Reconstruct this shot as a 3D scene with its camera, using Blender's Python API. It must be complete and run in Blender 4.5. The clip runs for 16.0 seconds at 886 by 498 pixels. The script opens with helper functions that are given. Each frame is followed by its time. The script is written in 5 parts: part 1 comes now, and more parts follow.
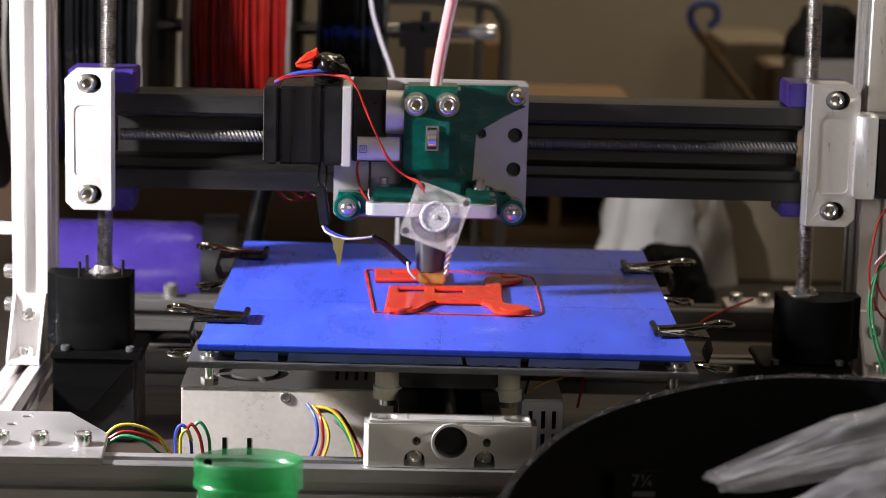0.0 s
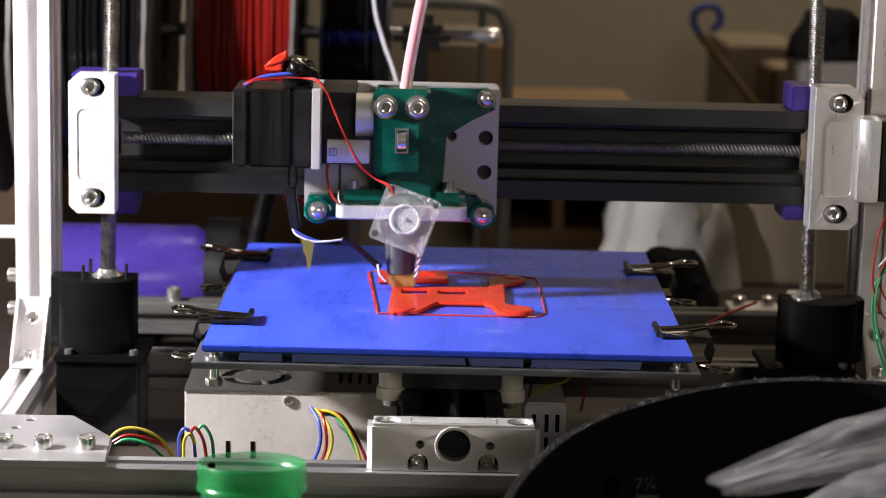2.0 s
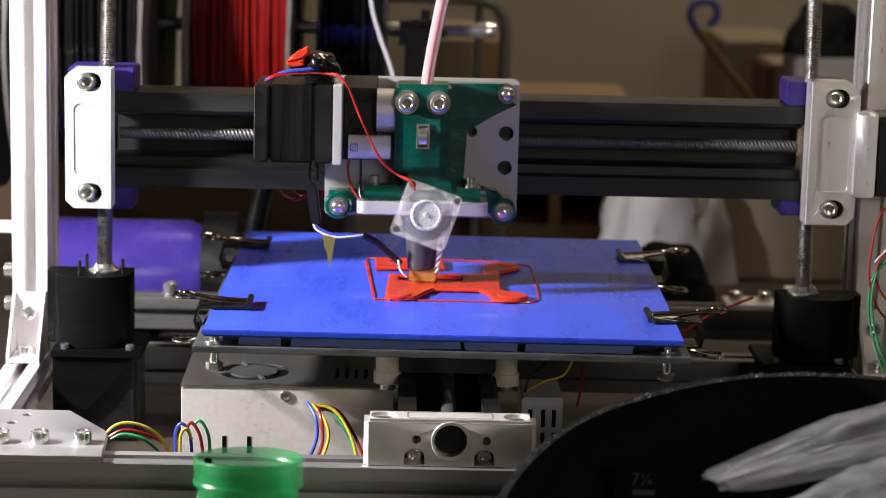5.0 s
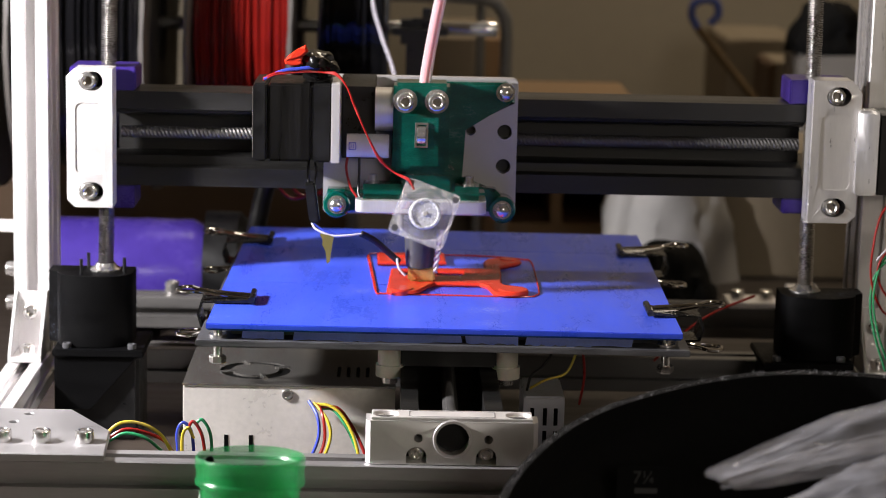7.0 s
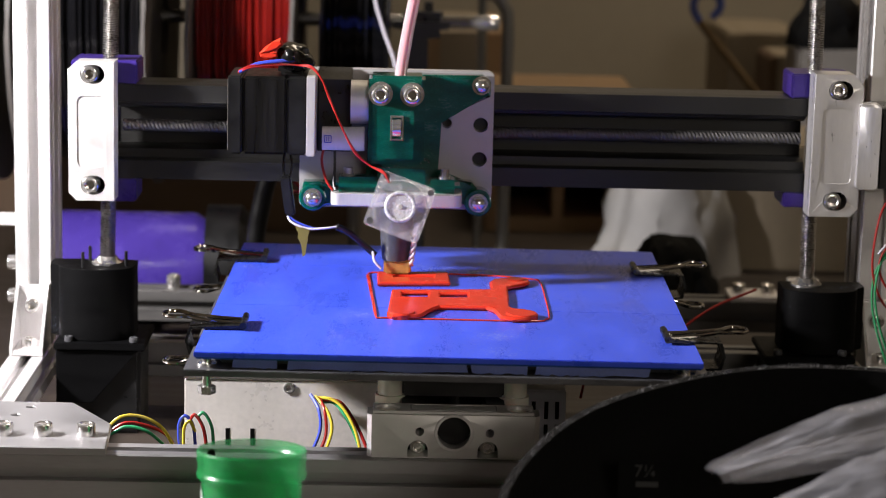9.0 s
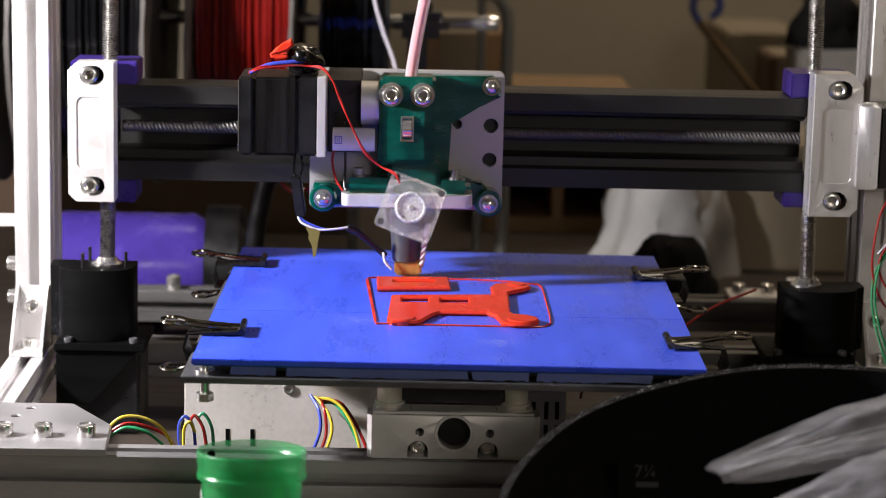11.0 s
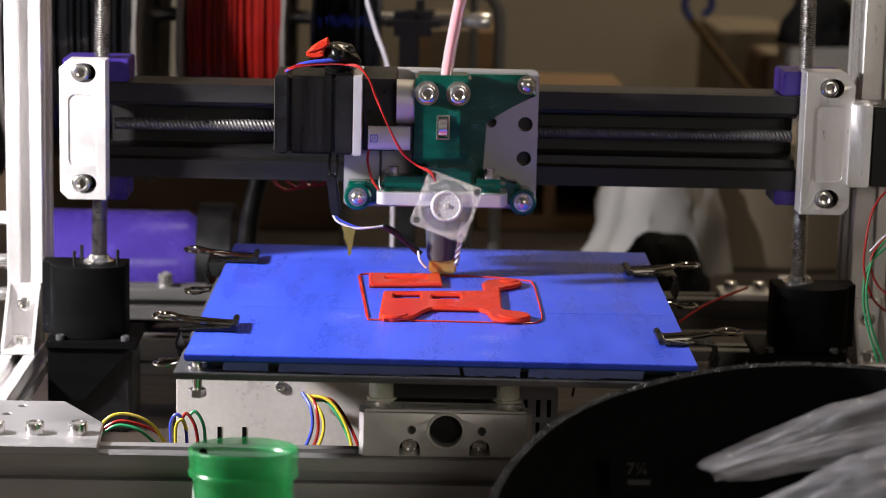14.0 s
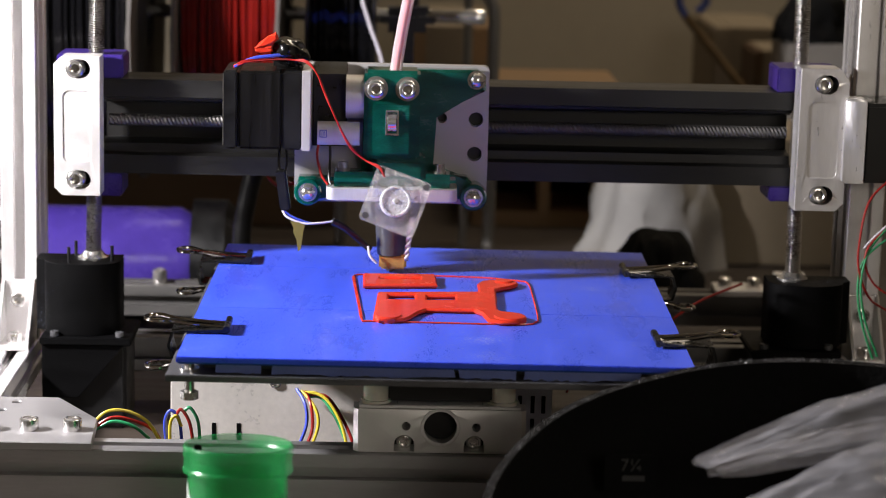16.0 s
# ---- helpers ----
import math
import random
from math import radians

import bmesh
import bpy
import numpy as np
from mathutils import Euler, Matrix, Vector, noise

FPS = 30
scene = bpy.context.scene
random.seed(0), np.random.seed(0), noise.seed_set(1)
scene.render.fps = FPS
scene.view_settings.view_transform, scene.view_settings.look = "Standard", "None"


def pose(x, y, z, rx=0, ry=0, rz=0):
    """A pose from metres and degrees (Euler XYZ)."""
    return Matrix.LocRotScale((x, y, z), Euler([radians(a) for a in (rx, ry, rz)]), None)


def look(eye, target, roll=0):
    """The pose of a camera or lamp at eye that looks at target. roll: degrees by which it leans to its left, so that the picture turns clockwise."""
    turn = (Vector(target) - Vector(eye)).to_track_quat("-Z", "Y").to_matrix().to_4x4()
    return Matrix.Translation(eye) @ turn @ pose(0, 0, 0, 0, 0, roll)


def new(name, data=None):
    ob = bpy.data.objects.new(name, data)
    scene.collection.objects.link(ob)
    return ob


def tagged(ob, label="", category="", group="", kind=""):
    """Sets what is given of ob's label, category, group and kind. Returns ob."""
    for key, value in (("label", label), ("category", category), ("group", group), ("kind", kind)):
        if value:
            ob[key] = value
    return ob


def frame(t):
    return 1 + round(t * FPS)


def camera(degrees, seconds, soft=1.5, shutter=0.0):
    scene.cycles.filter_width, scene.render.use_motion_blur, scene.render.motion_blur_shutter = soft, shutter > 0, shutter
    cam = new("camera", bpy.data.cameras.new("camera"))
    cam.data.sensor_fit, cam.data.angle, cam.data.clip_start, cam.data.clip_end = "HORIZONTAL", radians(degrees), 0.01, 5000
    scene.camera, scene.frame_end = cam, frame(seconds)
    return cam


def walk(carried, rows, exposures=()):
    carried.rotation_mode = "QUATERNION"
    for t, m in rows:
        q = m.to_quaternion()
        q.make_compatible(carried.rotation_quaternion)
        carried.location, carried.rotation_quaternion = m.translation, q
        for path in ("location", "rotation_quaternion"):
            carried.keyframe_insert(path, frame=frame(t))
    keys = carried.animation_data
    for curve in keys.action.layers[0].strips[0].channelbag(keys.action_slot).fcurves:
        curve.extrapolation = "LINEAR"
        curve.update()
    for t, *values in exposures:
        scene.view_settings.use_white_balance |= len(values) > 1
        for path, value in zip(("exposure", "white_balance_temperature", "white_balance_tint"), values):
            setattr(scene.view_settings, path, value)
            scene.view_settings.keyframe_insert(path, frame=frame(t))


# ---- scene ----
cam = camera(22.179, 16.0, soft=0.85)
EYE_X, EYE_Y, EYE_Z = -0.0295, -1.1747, 0.3390
walk(cam, [
    (0, pose(EYE_X, EYE_Y, EYE_Z, 79.1846, -1.4210, -1.0272)),
    (0.5, pose(EYE_X, EYE_Y, EYE_Z, 79.1853, -1.4027, -1.0017)),
    (1, pose(EYE_X, EYE_Y, EYE_Z, 79.1694, -1.4156, -0.9918)),
    (1.5, pose(EYE_X, EYE_Y, EYE_Z, 79.2305, -1.3963, -0.9918)),
    (2, pose(EYE_X, EYE_Y, EYE_Z, 79.2690, -1.3656, -0.9523)),
    (2.5, pose(EYE_X, EYE_Y, EYE_Z, 79.2400, -1.3299, -0.9545)),
    (3, pose(EYE_X, EYE_Y, EYE_Z, 79.2354, -1.3391, -0.9855)),
    (3.5, pose(EYE_X, EYE_Y, EYE_Z, 79.2406, -1.3261, -1.0100)),
    (4, pose(EYE_X, EYE_Y, EYE_Z, 79.2298, -1.4043, -1.0433)),
    (6.5, pose(EYE_X, EYE_Y, EYE_Z, 79.0394, -1.3922, -1.0119)),
    (7, pose(EYE_X, EYE_Y, EYE_Z, 79.1098, -1.3347, -1.0051)),
    (7.5, pose(EYE_X, EYE_Y, EYE_Z, 79.1072, -1.3189, -0.9902)),
    (8, pose(EYE_X, EYE_Y, EYE_Z, 79.0004, -1.3339, -0.9545)),
    (8.5, pose(EYE_X, EYE_Y, EYE_Z, 78.9556, -1.3187, -0.9488)),
    (9, pose(EYE_X, EYE_Y, EYE_Z, 78.9449, -1.3624, -0.9598)),
    (11.5, pose(EYE_X, EYE_Y, EYE_Z, 78.9582, -1.2788, -0.9829)),
    (12, pose(EYE_X, EYE_Y, EYE_Z, 78.9409, -1.2945, -0.9962)),
    (12.5, pose(EYE_X, EYE_Y, EYE_Z, 78.9352, -1.3269, -1.0113)),
    (13, pose(EYE_X, EYE_Y, EYE_Z, 78.9640, -1.3166, -1.0353)),
    (13.5, pose(EYE_X, EYE_Y, EYE_Z, 78.9779, -1.3262, -1.0699)),
    (14, pose(EYE_X, EYE_Y, EYE_Z, 78.9052, -1.3425, -1.1769)),
    (14.5, pose(EYE_X, EYE_Y, EYE_Z, 78.8281, -1.3544, -1.2425)),
    (15, pose(EYE_X, EYE_Y, EYE_Z, 78.8275, -1.3420, -1.2396)),
    (15.5, pose(EYE_X, EYE_Y, EYE_Z, 78.8379, -1.3623, -1.2683)),
    (16, pose(EYE_X, EYE_Y, EYE_Z, 78.8118, -1.3809, -1.3119)),
], exposures=[(0, 0.0), (7.5, 0.0), (9, -0.07), (16, -0.13)])
cam.data.dof.use_dof = True
cam.data.dof.focus_distance = 1.11
cam.data.dof.aperture_fstop = 11.0

# ---- light: a lamp close by on the left, in front of the machine, and added fill lamps for a dim warm room ----
world = bpy.data.worlds.new("room_air")
world.use_nodes = True
world.node_tree.nodes["Background"].inputs[0].default_value = (0.9, 0.8, 0.7, 1)
world.node_tree.nodes["Background"].inputs[1].default_value = 0.03
scene.world = world


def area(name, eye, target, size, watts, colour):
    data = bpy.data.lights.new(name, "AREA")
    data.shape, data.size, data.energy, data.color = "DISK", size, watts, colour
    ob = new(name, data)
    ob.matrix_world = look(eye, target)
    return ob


area("desk_lamp_light", (-0.53, -0.150, 0.342), (0.0, 0.0, 0.10), 0.05, 9.8, (1.0, 0.96, 0.97))
# Unseen fill lamp, added to brighten the back wall and the boxes.
area("wall_fill_light", (0.35, 0.72, 1.60), (0.25, 1.0, 0.0), 0.4, 8.8, (1.0, 0.84, 0.64))

# Unseen fill lamp, added to lift the shaded fronts of the machine.
area("front_fill_light", (0.5, -1.95, 0.62), (0.0, 0.0, 0.08), 0.5, 4.9, (1.0, 0.90, 0.78))


# ---- materials ----
def mat(name, colour, rough=0.5, metal=0.0, scale=60.0, vary=0.25, bump=0.15, fine=600.0, spec=0.5, rvary=0.15,
        stretch=(1, 1, 1), glass=0.0, coat=0.0, sss=0.0, alpha=1.0, sheen=0.0, each=0.0, specks=0.0):
    m = bpy.data.materials.new(name)
    m.use_nodes = True
    n, l = m.node_tree.nodes, m.node_tree.links
    b = n["Principled BSDF"]
    tc, mp = n.new("ShaderNodeTexCoord"), n.new("ShaderNodeMapping")
    mp.inputs["Scale"].default_value = stretch
    l.new(tc.outputs["Object"], mp.inputs["Vector"])
    big, small = n.new("ShaderNodeTexNoise"), n.new("ShaderNodeTexNoise")
    for node, s, d in ((big, scale, 4.0), (small, fine, 3.0)):
        node.inputs["Scale"].default_value, node.inputs["Detail"].default_value = s, d
        l.new(mp.outputs[0], node.inputs["Vector"])
    add = n.new("ShaderNodeMath")
    add.operation = "MULTIPLY_ADD"
    l.new(small.outputs[0], add.inputs[0])
    add.inputs[1].default_value = 0.5
    l.new(big.outputs[0], add.inputs[2])
    ramp = n.new("ShaderNodeMapRange")
    l.new(add.outputs[0], ramp.inputs["Value"])
    ramp.inputs["From Min"].default_value, ramp.inputs["From Max"].default_value = 0.45, 1.05
    ramp.inputs["To Min"].default_value, ramp.inputs["To Max"].default_value = 1 - vary, 1 + vary
    mul = n.new("ShaderNodeVectorMath")
    mul.operation = "SCALE"
    mul.inputs[0].default_value = colour
    l.new(ramp.outputs[0], mul.inputs["Scale"])
    colour_out = mul.outputs[0]
    if each:
        info, rnd_map, tint = n.new("ShaderNodeObjectInfo"), n.new("ShaderNodeMapRange"), n.new("ShaderNodeVectorMath")
        l.new(info.outputs["Random"], rnd_map.inputs["Value"])
        rnd_map.inputs["To Min"].default_value, rnd_map.inputs["To Max"].default_value = 1 - each, 1 + each
        tint.operation = "SCALE"
        l.new(colour_out, tint.inputs[0])
        l.new(rnd_map.outputs[0], tint.inputs["Scale"])
        colour_out = tint.outputs[0]
    if specks:
        sp, cut, area_n, mixer, gate = (n.new("ShaderNodeTexNoise"), n.new("ShaderNodeMapRange"), n.new("ShaderNodeTexNoise"), n.new("ShaderNodeMix"), n.new("ShaderNodeMath"))
        sp.inputs["Scale"].default_value, area_n.inputs["Scale"].default_value = 900.0, 28.0
        l.new(tc.outputs["Object"], sp.inputs["Vector"])
        l.new(tc.outputs["Object"], area_n.inputs["Vector"])
        gate.operation = "MULTIPLY"
        l.new(sp.outputs[0], gate.inputs[0])
        l.new(area_n.outputs[0], gate.inputs[1])
        l.new(gate.outputs[0], cut.inputs["Value"])
        cut.inputs["From Min"].default_value, cut.inputs["From Max"].default_value = 0.40, 0.47
        cut.inputs["To Max"].default_value = specks
        mixer.data_type = "RGBA"
        l.new(cut.outputs[0], mixer.inputs["Factor"])
        l.new(colour_out, mixer.inputs["A"])
        mixer.inputs["B"].default_value = (0.55, 0.62, 0.9, 1)
        colour_out = mixer.outputs["Result"]
    l.new(colour_out, b.inputs["Base Color"])
    rr = n.new("ShaderNodeMapRange")
    l.new(add.outputs[0], rr.inputs["Value"])
    rr.inputs["From Min"].default_value, rr.inputs["From Max"].default_value = 0.45, 1.05
    rr.inputs["To Min"].default_value = max(0.02, rough - rvary)
    rr.inputs["To Max"].default_value = min(1.0, rough + rvary)
    l.new(rr.outputs[0], b.inputs["Roughness"])
    b.inputs["Metallic"].default_value = metal
    b.inputs["Specular IOR Level"].default_value = spec
    b.inputs["Transmission Weight"].default_value = glass
    b.inputs["Coat Weight"].default_value = coat
    b.inputs["Alpha"].default_value = alpha
    if sheen:
        b.inputs["Sheen Weight"].default_value, b.inputs["Sheen Roughness"].default_value = sheen, 0.45
    if sss:
        b.inputs["Subsurface Weight"].default_value = sss
        b.inputs["Subsurface Scale"].default_value = 0.002
    if bump:
        bp = n.new("ShaderNodeBump")
        bp.inputs["Strength"].default_value, bp.inputs["Distance"].default_value = bump, 0.0004
        l.new(add.outputs[0], bp.inputs["Height"])
        l.new(bp.outputs[0], b.inputs["Normal"])
    return m


ALU = mat("brushed_aluminium", (0.84, 0.82, 0.82), 0.42, 0.6, 40, 0.08, 0.1, 900, stretch=(1, 1, 0.2))
ALU_MATT = mat("bead_blasted_aluminium", (0.80, 0.78, 0.77), 0.5, 0.55, 80, 0.06, 0.15, 1500)
# Right-hand aluminium, toned down where less lamplight falls; also a little glossier.
ALU_SHADED = mat("shaded_satin_aluminium", (0.74, 0.72, 0.71), 0.34, 0.7, 60, 0.08, 0.12, 1200, stretch=(1, 1, 0.15))
PLATE_GREY = mat("grey_cast_plate", (0.46, 0.44, 0.45), 0.5, 0.35, 80, 0.06, 0.15, 1500)
ALU_DARK = mat("dull_aluminium", (0.43, 0.42, 0.43), 0.42, 0.7, 60, 0.12, 0.1, 900, stretch=(0.15, 1, 1))
STEEL = mat("bright_steel", (0.78, 0.76, 0.74), 0.19, 0.9, 90, 0.04, 0.0, 900, rvary=0.05)
CHROME = mat("chrome_wire", (0.55, 0.52, 0.48), 0.08, 1.0, 90, 0.06, 0.0, 900, rvary=0.04)
SHEET = mat("galvanised_sheet", (0.86, 0.82, 0.78), 0.32, 0.15, 22, 0.16, 0.05, 300, rvary=0.10)
STEEL_DARK = mat("oiled_steel", (0.15, 0.145, 0.14), 0.52, 0.7, 90, 0.15, 0.0, 900)
ROD = mat("zinc_plated_rod", (0.52, 0.50, 0.49), 0.28, 1.0, 90, 0.10, 0.0, 900)
LID = mat("polished_sheet_lid", (0.50, 0.48, 0.45), 0.20, 0.88, 30, 0.12, 0.03, 300, rvary=0.06)
# Aluminium darkened for the cross and rear rails; the shade is in the colour.
RAIL_SHADED = mat("shaded_rail_aluminium", (0.15, 0.145, 0.14), 0.5, 0.6, 60, 0.15, 0.1, 900, stretch=(0.15, 1, 1))
BLACK_ANO = mat("black_anodised_rail", (0.015, 0.0145, 0.014), 0.42, 0.3, 50, 0.3, 0.06, 900, stretch=(0.1, 1, 1))
# Near-black for slots and openings: the shade inside them put into the colour.
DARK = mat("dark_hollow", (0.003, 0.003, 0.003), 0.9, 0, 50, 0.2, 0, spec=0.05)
# The pale specks paint the plastic's sparkle into its colour.
BLACK_PLASTIC = mat("printed_black_plastic", (0.0020, 0.0020, 0.0023), 0.55, 0, 60, 0.3, 0.5, 1600, stretch=(0.2, 0.2, 1.6), spec=0.08, specks=0.12)
TAPE_GLOSS = mat("shiny_black_tape", (0.006, 0.006, 0.0065), 0.16, 0, 80, 0.25, 0.3, 300, rvary=0.06)
BLACK = mat("black_plastic", (0.006, 0.006, 0.0065), 0.38, 0, 80, 0.25, 0.05)
LAMIN = mat("black_motor_steel", (0.008, 0.0075, 0.007), 0.36, 0.4, 80, 0.35, 0.3, 1500, stretch=(2.5, 1, 0.1))
GREEN = mat("glitter_green_plastic", (0.000, 0.080, 0.056), 0.20, 0, 90, 0.45, 0.55, 1500, coat=0.6, stretch=(0.6, 0.6, 1.6))
PURPLE = mat("purple_plastic", (0.062, 0.036, 0.28), 0.24, 0, 50, 0.2, 0.25, 1200)
# PURPLE darkened for the nut holders, with their shade in the colour.
NUT_PURPLE = mat("shaded_purple_plastic", (0.032, 0.014, 0.17), 0.35, 0, 50, 0.2, 0.25, 1200)
BLUE_TAPE = mat("blue_masking_tape", (0.034, 0.092, 0.84), 0.33, 0, 30, 0.12, 0.12, 950, spec=0.75, stretch=(2.0, 0.5, 1), sheen=0.03, each=0.03, specks=0.5)
TAPE_PALE = mat("loose_blue_tape", (0.24, 0.32, 0.78), 0.45, 0, 40, 0.15, 0.3, 900)
GLASS_EDGE = mat("bed_glass_edge", (0.02, 0.07, 0.30), 0.15, 0, 40, 0.2, 0.0)
CARBON = mat("dark_bed_plate", (0.11, 0.11, 0.12), 0.42, 0.3, 60, 0.3, 0.5, 700, stretch=(1, 1, 4))
RED = mat("orange_red_plastic", (0.72, 0.046, 0.022), 0.20, 0, 60, 0.06, 0.30, 1500, sss=0.15, stretch=(1, 1, 3))
BRASS = mat("brass", (0.56, 0.36, 0.11), 0.38, 0.6, 200, 0.3, 0.2, 1500)
PEEK = mat("dark_grey_insulator", (0.06, 0.06, 0.065), 0.4, 0, 60, 0.2, 0.05)
NYLON = mat("ivory_nylon", (0.72, 0.68, 0.58), 0.45, 0, 60, 0.08, 0.05, sss=0.2)
CLEAR = mat("clear_plastic", (0.92, 0.92, 0.94), 0.06, 0, 60, 0.03, 0.0, glass=0.7, rvary=0.05, alpha=0.28)
CLEAR_TUBE = mat("clear_tube", (0.94, 0.88, 0.92), 0.15, 0, 60, 0.04, 0.0, glass=0.3, rvary=0.05, alpha=0.5)
FILAMENT = mat("red_filament", (0.75, 0.10, 0.13), 0.35, 0, 60, 0.08, 0.0)
WHITE_PART = mat("white_plastic", (0.72, 0.72, 0.78), 0.35, 0, 60, 0.06, 0.05)
W_RED = mat("red_wire", (0.36, 0.015, 0.012), 0.35, 0, 80, 0.1, 0)
W_BLUE = mat("blue_wire", (0.05, 0.08, 0.55), 0.35, 0, 80, 0.1, 0)
W_YELLOW = mat("yellow_wire", (0.70, 0.55, 0.05), 0.35, 0, 80, 0.1, 0)
W_GREEN = mat("green_wire", (0.03, 0.30, 0.12), 0.35, 0, 80, 0.1, 0)
W_WHITE = mat("white_wire", (0.70, 0.66, 0.74), 0.4, 0, 80, 0.1, 0)
W_BLACK = mat("black_wire", (0.012, 0.012, 0.012), 0.4, 0, 80, 0.1, 0)
OLIVE = mat("yellow_paper_tab", (0.20, 0.165, 0.03), 0.6, 0, 80, 0.15, 0.1)
CLIP = mat("black_clip_enamel", (0.012, 0.012, 0.012), 0.28, 0.2, 80, 0.2, 0.05)
VIAL = mat("green_translucent_plastic", (0.02, 0.46, 0.12), 0.24, 0, 60, 0.06, 0.08, glass=0.45, rvary=0.05, alpha=0.46)
LABEL = mat("white_paper_label", (0.75, 0.74, 0.72), 0.6, 0, 60, 0.05, 0.1)
WOOL = mat("black_wool", (0.0028, 0.0028, 0.003), 0.95, 0, 300, 0.5, 1.0, 1500, spec=0.2)
# Fibres of the black wool made grey, so the rim's sparkle is painted.
FUZZ = mat("sparkle_grey_fuzz", (0.24, 0.235, 0.24), 0.5, 0, 300, 0.5, 0.0, 1500)
# Stretched light and dark streaks in the colour imitate highlights on the creases.
FILM = mat("clear_film", (0.84, 0.84, 0.92), 0.06, 0, 60, 0.45, 1.0, 260, glass=0.1, stretch=(0.10, 5.0, 5.0), alpha=0.22, rvary=0.08)
WALLPAINT = mat("beige_wall_paint", (0.40, 0.35, 0.27), 0.8, 0, 3, 0.08, 0.1, 60)
CARD = mat("cardboard", (0.30, 0.19, 0.10), 0.8, 0, 12, 0.12, 0.1, 300)
CARD_DARK = mat("dark_cardboard", (0.13, 0.08, 0.045), 0.8, 0, 12, 0.15, 0.1, 300)
CLOTH = mat("white_cloth", (0.34, 0.33, 0.32), 0.85, 0, 25, 0.12, 0.4, 500)
TAN = mat("tan_paper", (0.27, 0.22, 0.155), 0.8, 0, 8, 0.12, 0.2, 200)
WOOD = mat("dark_table_wood", (0.035, 0.026, 0.020), 0.55, 0, 12, 0.3, 0.2, 150, stretch=(1, 8, 8))
# SPOOL darkened for two spools' flanges; their lack of light is in the colour.
SPOOL_SHADED = mat("shaded_grey_spool_plastic", (0.11, 0.10, 0.092), 0.5, 0, 30, 0.08, 0.05)
SPOOL = mat("grey_spool_plastic", (0.21, 0.195, 0.18), 0.5, 0, 30, 0.08, 0.05)
FIL_BLACK = mat("glossy_black_filament", (0.005, 0.005, 0.006), 0.1, 0, 60, 0.2, 0, rvary=0.05)
FIL_RED = mat("glossy_red_filament", (0.17, 0.007, 0.005), 0.2, 0, 60, 0.15, 0, rvary=0.06)
FIL_GREEN = mat("dark_green_filament", (0.004, 0.03, 0.02), 0.15, 0, 60, 0.2, 0, rvary=0.05)
GREY_TUBE = mat("grey_painted_tube", (0.20, 0.19, 0.175), 0.4, 0.1, 30, 0.1, 0)
BLUE_MARK = mat("blue_paint", (0.05, 0.08, 0.30), 0.6, 0, 30, 0.2, 0)
BROWN_MARK = mat("brown_strap", (0.12, 0.075, 0.03), 0.8, 0, 40, 0.3, 0.1)
INK = mat("grey_print", (0.045, 0.045, 0.045), 0.7, 0, 60, 0.2, 0)
PAINT_WHITE = mat("white_ceiling_paint", (0.6, 0.57, 0.52), 0.8, 0, 3, 0.05, 0.1, 60)

# ---- mesh helpers ----
ORIGIN = {}


def thing(name, at, label, category, group="", kind=""):
    ob = new(name)
    ob.empty_display_size = 0.02
    ob.location = at
    ORIGIN[ob.name] = Vector(at)
    return tagged(ob, label, category, group, kind)


def finish(bm, smooth=True):
    bmesh.ops.recalc_face_normals(bm, faces=bm.faces[:])
    for f in bm.faces:
        f.smooth = smooth
    if smooth:
        for e in bm.edges:
            if len(e.link_faces) == 2 and e.calc_face_angle(0) > 0.6:
                e.smooth = False


def part(name, bm, material, parent=None, label="", smooth=True):
    """Links a bmesh, made in the room's space, as one mesh under a thing or a part."""
    finish(bm, smooth)
    base = Vector((0, 0, 0))
    if parent is not None:
        root = parent
        while root.parent:
            root = root.parent
        base = ORIGIN[root.name]
    bm.transform(Matrix.Translation(-base))
    me = bpy.data.meshes.new(name)
    bm.to_mesh(me)
    bm.free()
    me.materials.append(material)
    ob = new(name, me)
    ob.parent = parent
    if label:
        ob["label"] = label
    return ob


def single(name, bm, material, at, label, category, group="", kind="", smooth=True):
    """A thing of one mesh, with its origin at the point at."""
    finish(bm, smooth)
    bm.transform(Matrix.Translation(-Vector(at)))
    me = bpy.data.meshes.new(name)
    bm.to_mesh(me)
    bm.free()
    me.materials.append(material)
    ob = new(name, me)
    ob.location = at
    ORIGIN[ob.name] = Vector(at)
    return tagged(ob, label, category, group, kind)


def bevelled(bm, width, seg=2):
    if width:
        edges = [e for e in bm.edges if len(e.link_faces) == 2 and e.calc_face_angle(0) > 0.5]
        bmesh.ops.bevel(bm, geom=edges, offset=width, segments=seg, affect="EDGES", clamp_overlap=True)
    return bm


def box(x0, x1, y0, y1, z0, z1, bevel=0.0005, bm=None):
    one = bmesh.new()
    m = Matrix.Translation(((x0 + x1) / 2, (y0 + y1) / 2, (z0 + z1) / 2)) @ Matrix.Diagonal((x1 - x0, y1 - y0, z1 - z0, 1))
    bmesh.ops.create_cube(one, size=1, matrix=m)
    bevelled(one, bevel)
    return merge(bm, one)


def merge(bm, one):
    if bm is None:
        return one
    me = bpy.data.meshes.new("tmp")
    one.to_mesh(me)
    one.free()
    bm.from_mesh(me)
    bpy.data.meshes.remove(me)
    return bm


